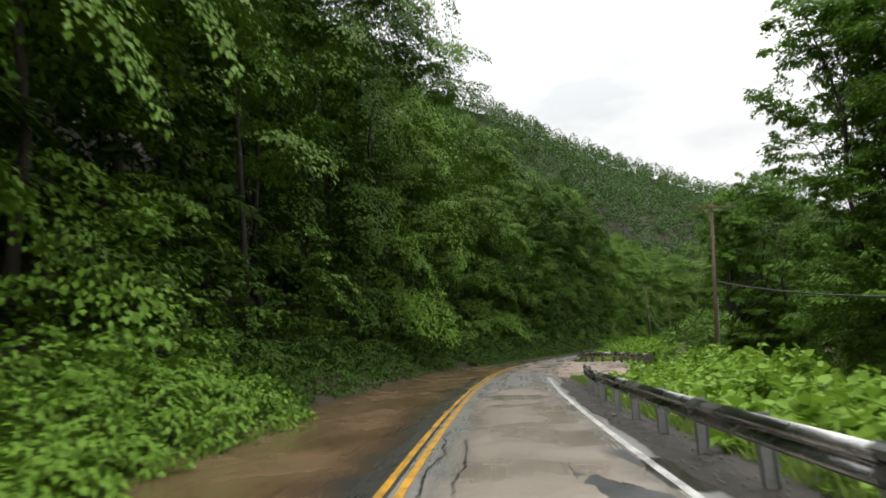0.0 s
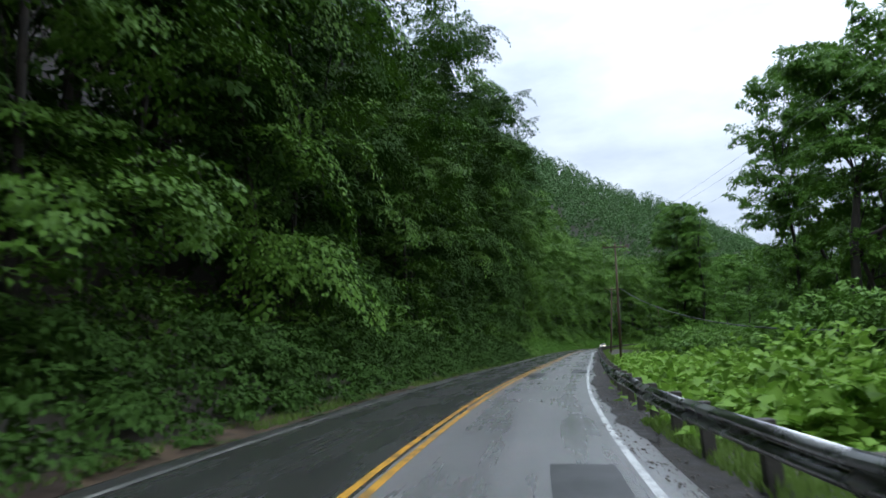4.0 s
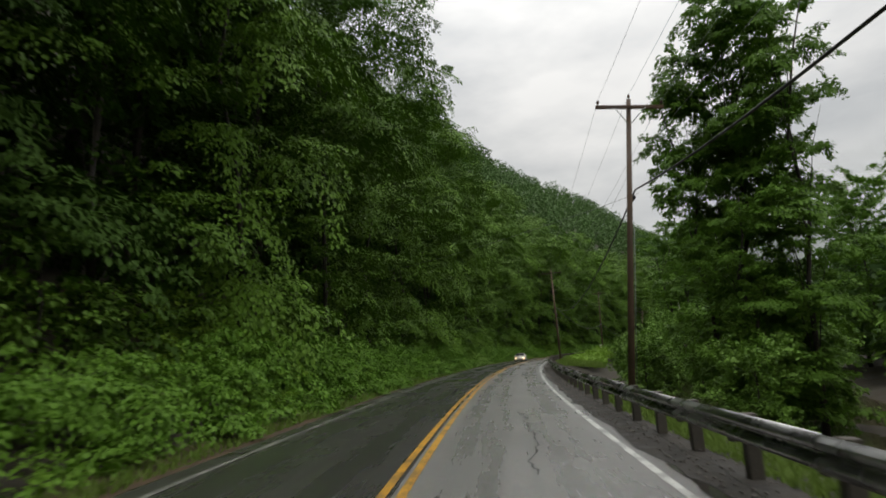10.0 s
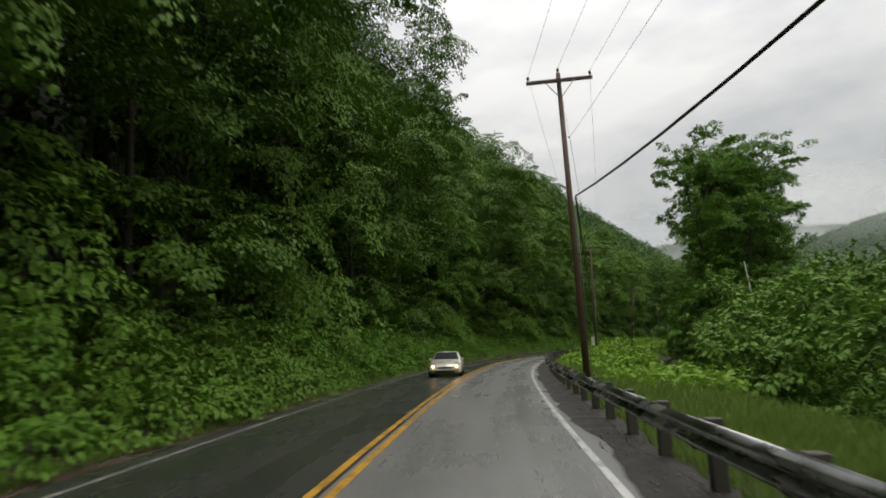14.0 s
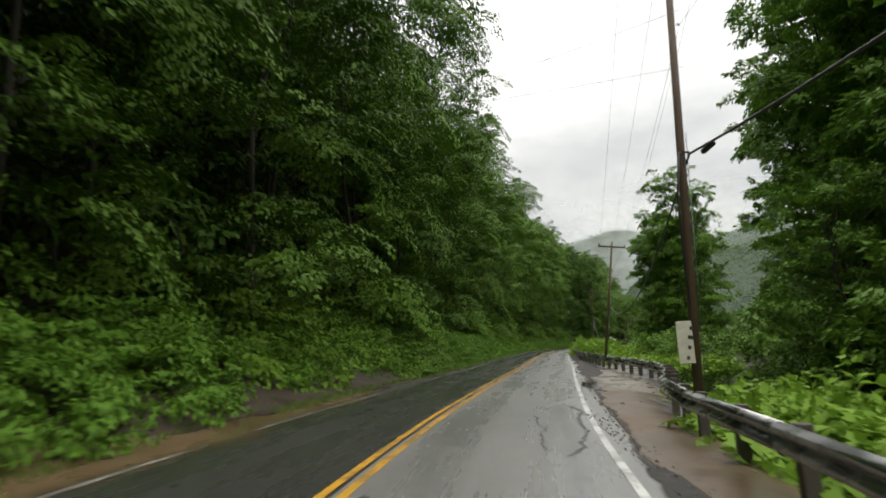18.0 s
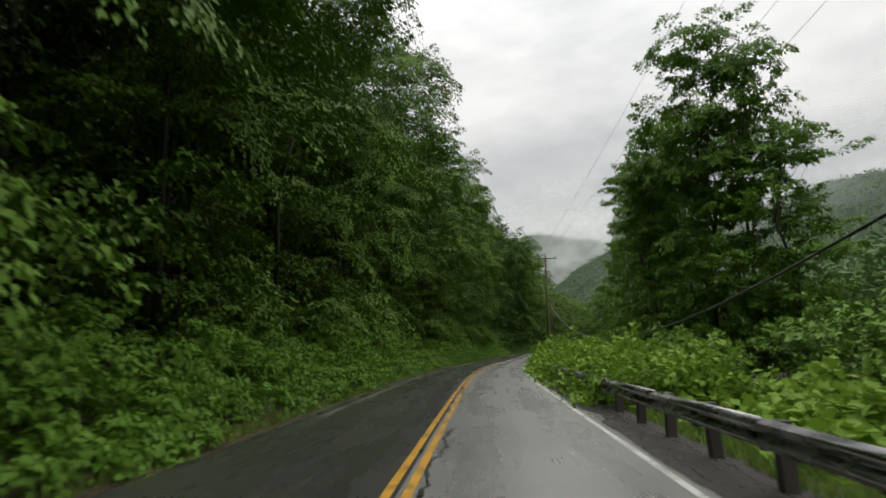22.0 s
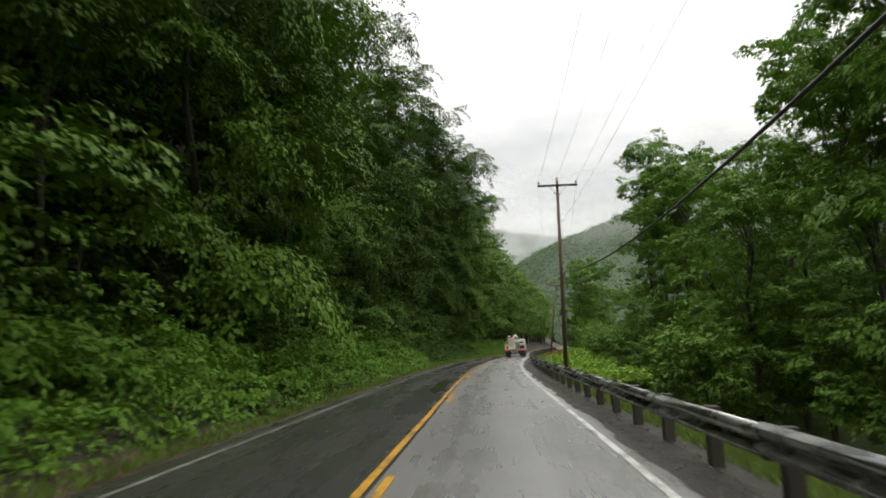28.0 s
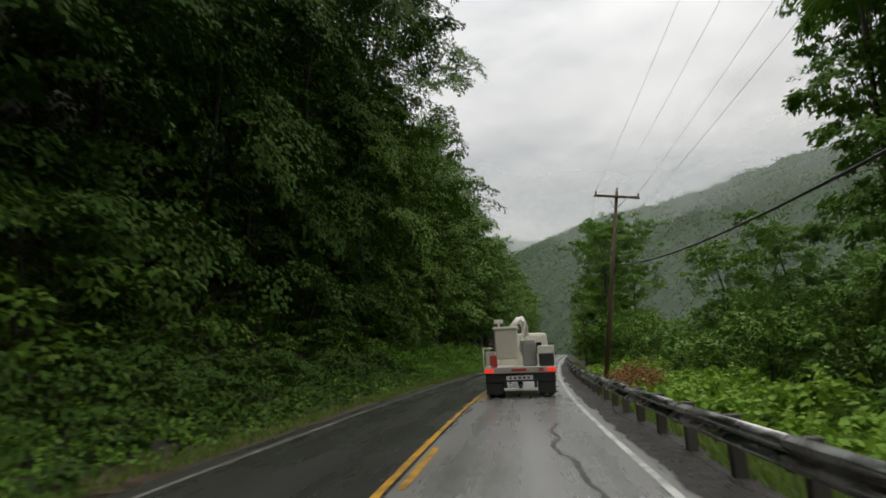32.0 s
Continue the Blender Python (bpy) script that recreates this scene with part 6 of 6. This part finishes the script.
def car():
    c = tagged(new("car"), "champagne-coloured hatchback with lit headlamps in the oncoming lane", "car")
    # sections along the length, nose at y = 0: half width, sill, shoulder, top half width, top
    sec = [(0.0, 0.62, 0.32, 0.55, 0.58, 0.60), (0.12, 0.76, 0.24, 0.62, 0.70, 0.70), (0.5, 0.83, 0.2, 0.68, 0.74, 0.80), (1.05, 0.85, 0.2, 0.74, 0.76, 0.88), (1.25, 0.85, 0.2, 0.78, 0.74, 0.93),
           (1.95, 0.86, 0.2, 0.86, 0.60, 1.38), (2.3, 0.86, 0.2, 0.88, 0.58, 1.44), (3.2, 0.86, 0.2, 0.90, 0.57, 1.43), (3.7, 0.85, 0.22, 0.92, 0.55, 1.34), (4.1, 0.82, 0.26, 0.92, 0.60, 1.02), (4.2, 0.74, 0.34, 0.80, 0.6, 0.86)]
    bm = bmesh.new()
    rings = []
    for y, w, z0, zs, wt, zt in sec:
        half = [(0, z0), (w * 0.85, z0), (w, z0 + 0.08), (w, (z0 + zs) / 2), (w * 0.985, zs), (wt + 0.04, zt - 0.09), (wt * 0.86, zt - 0.015), (0, zt + 0.02)]
        pts = half + [(-x, z) for x, z in half[-2:0:-1]]
        rings.append([bm.verts.new((x, y, z)) for x, z in pts])
    n = len(rings[0])
    for a, b in zip(rings[:-1], rings[1:]):
        for k in range(n):
            bm.faces.new((a[k], a[(k + 1) % n], b[(k + 1) % n], b[k])).smooth = True
    bm.faces.new(rings[0])
    bm.faces.new(rings[-1][::-1])
    bmesh.ops.recalc_face_normals(bm, faces=bm.faces)
    part("body", bm, BEIGE, c)
    def pane(name, pts, m, label=""):
        bm = bmesh.new()
        f = bm.faces.new([bm.verts.new(p) for p in pts])
        r = bmesh.ops.extrude_face_region(bm, geom=[f])
        bm.normal_update()
        for v in r["geom"]:
            if isinstance(v, bmesh.types.BMVert):
                v.co += f.normal * -0.012
        bmesh.ops.recalc_face_normals(bm, faces=bm.faces)
        return part(name, bm, m, c, label)
    pane("windscreen", [(-0.66, 1.33, 1.0), (0.66, 1.33, 1.0), (0.54, 1.90, 1.38), (-0.54, 1.90, 1.38)], GLASS_DARK)
    pane("rear_window", [(0.52, 3.83, 1.30), (-0.52, 3.83, 1.30), (-0.6, 4.1, 1.06), (0.6, 4.1, 1.06)], GLASS_DARK)
    for k in (-1, 1):
        pane("side_window", [(0.815 * k, 1.75, 0.96), (0.80 * k, 2.55, 0.97), (0.635 * k, 2.55, 1.36), (0.655 * k, 2.05, 1.34)][::k], GLASS_DARK)
        pane("side_window", [(0.80 * k, 2.62, 0.97), (0.80 * k, 3.5, 0.99), (0.635 * k, 3.4, 1.33), (0.635 * k, 2.62, 1.36)][::k], GLASS_DARK)
        bm = bmesh.new()
        box(bm, 0.84 * k - 0.09, 0.84 * k + 0.09, 1.55, 1.68, 0.93, 1.06, 0.03)
        part("mirror", bm, BEIGE, c)
        bm = bmesh.new()
        tube(bm, [(0.60 * k, 0.10, 0.61), (0.58 * k, 0.03, 0.60), (0.575 * k, -0.01, 0.59)], [0.085, 0.08, 0.055], 14)
        part("headlamp", bm, HEAD, c, "lit headlamp")
        bm = bmesh.new()
        tube(bm, [(0.40 * k, 0.10, 0.34), (0.40 * k, -0.005, 0.34)], [0.055, 0.05], 10)
        part("fog_lamp", bm, HEAD, c, "lit fog lamp")
        for y in (0.78, 3.35):
            wheel(c, 0.78 * k, y, 0.30, 0.19)
    bm = bmesh.new()
    box(bm, -0.34, 0.34, -0.012, 0.05, 0.50, 0.60, 0.02)
    part("grille", bm, BLACK_PAINT, c)
    bm = bmesh.new()
    box(bm, -0.5, 0.5, -0.015, 0.08, 0.27, 0.40, 0.03)
    part("air_intake", bm, BLACK_PAINT, c)
    bm = bmesh.new()
    box(bm, -0.76, 0.76, -0.05, 0.1, 0.40, 0.49, 0.03)
    part("bumper", bm, BEIGE, c)
    c.matrix_basis = at(206.6, -0.98, 0.0, 4, 0.95) @ Matrix.Diagonal((0.97, 1, 0.86, 1))


car()

# ---------------------------------------------------------------- mist in the valley
def mist_mat(name, most):
    m, n, l, p = node_mat(name)
    tc, mp, no, gr = n.new("ShaderNodeTexCoord"), n.new("ShaderNodeMapping"), n.new("ShaderNodeTexNoise"), n.new("ShaderNodeAttribute")
    mp.inputs["Scale"].default_value = (0.011, 0.011, 0.02)
    no.inputs["Scale"].default_value, no.inputs["Detail"].default_value, no.inputs["Roughness"].default_value = 1.0, 5.0, 0.55
    gr.attribute_name = "thick"
    l.new(tc.outputs["Object"], mp.inputs["Vector"])
    l.new(mp.outputs["Vector"], no.inputs["Vector"])
    mr = n.new("ShaderNodeMapRange")
    mr.inputs["From Min"].default_value, mr.inputs["From Max"].default_value, mr.inputs["To Min"].default_value, mr.inputs["To Max"].default_value = 0.3, 0.7, 0.25, 1.0
    l.new(no.outputs["Fac"], mr.inputs["Value"])
    mu, mv = n.new("ShaderNodeMath"), n.new("ShaderNodeMath")
    mu.operation = mv.operation = "MULTIPLY"
    l.new(mr.outputs["Result"], mu.inputs[0])
    l.new(gr.outputs["Fac"], mu.inputs[1])
    l.new(mu.outputs[0], mv.inputs[0])
    mv.inputs[1].default_value = most
    di, tl, tp, a, b = n.new("ShaderNodeBsdfDiffuse"), n.new("ShaderNodeBsdfTranslucent"), n.new("ShaderNodeBsdfTransparent"), n.new("ShaderNodeMixShader"), n.new("ShaderNodeMixShader")
    for q in (di, tl):
        q.inputs["Color"].default_value = (0.92, 0.94, 0.95, 1)
    a.inputs[0].default_value = 0.5
    l.new(di.outputs[0], a.inputs[1])
    l.new(tl.outputs[0], a.inputs[2])
    l.new(mv.outputs[0], b.inputs[0])
    l.new(tp.outputs[0], b.inputs[1])
    l.new(a.outputs[0], b.inputs[2])
    l.new(b.outputs[0], n["Material Output"].inputs["Surface"])
    n.remove(p)
    return m


def mist(x0, y0, x1, y1, z0, z1, most, label):
    """A thin upright bank of mist, thickest at mid height, that fades out at its rim."""
    u, w = np.meshgrid(np.linspace(0, 1, 13), np.linspace(0, 1, 9), indexing="ij")
    bow = np.sin(u * math.pi) * 25
    v = np.stack([x0 + (x1 - x0) * u + bow, y0 + (y1 - y0) * u + bow, z0 + (z1 - z0) * w], -1).reshape(-1, 3)
    i = np.arange(u.size).reshape(u.shape)
    f = np.stack([i[:-1, :-1], i[1:, :-1], i[1:, 1:], i[:-1, 1:]], -1).reshape(-1, 4)
    me = mesh_of("mist", v, f, mist_mat("mist", most), True)
    t = me.attributes.new("thick", "FLOAT", "POINT")
    t.data.foreach_set("value", (np.sin(u * math.pi) ** 0.7 * np.sin(np.clip(w, 0, 1) ** 0.7 * math.pi)).astype(np.float32).ravel())
    tagged(new("mist", me), label, "mist", "mist banks", "stuff")


mist(420, 980, 1100, 720, -10, 300, 0.93, "pale mist hanging before the far hill")
mist(418, 285, 660, 815, 84, 205, 0.42, "mist clinging to the crest of a wooded ridge")
mist(262, 290, 430, 720, -10, 170, 0.12, "thin mist drifting along the valley")
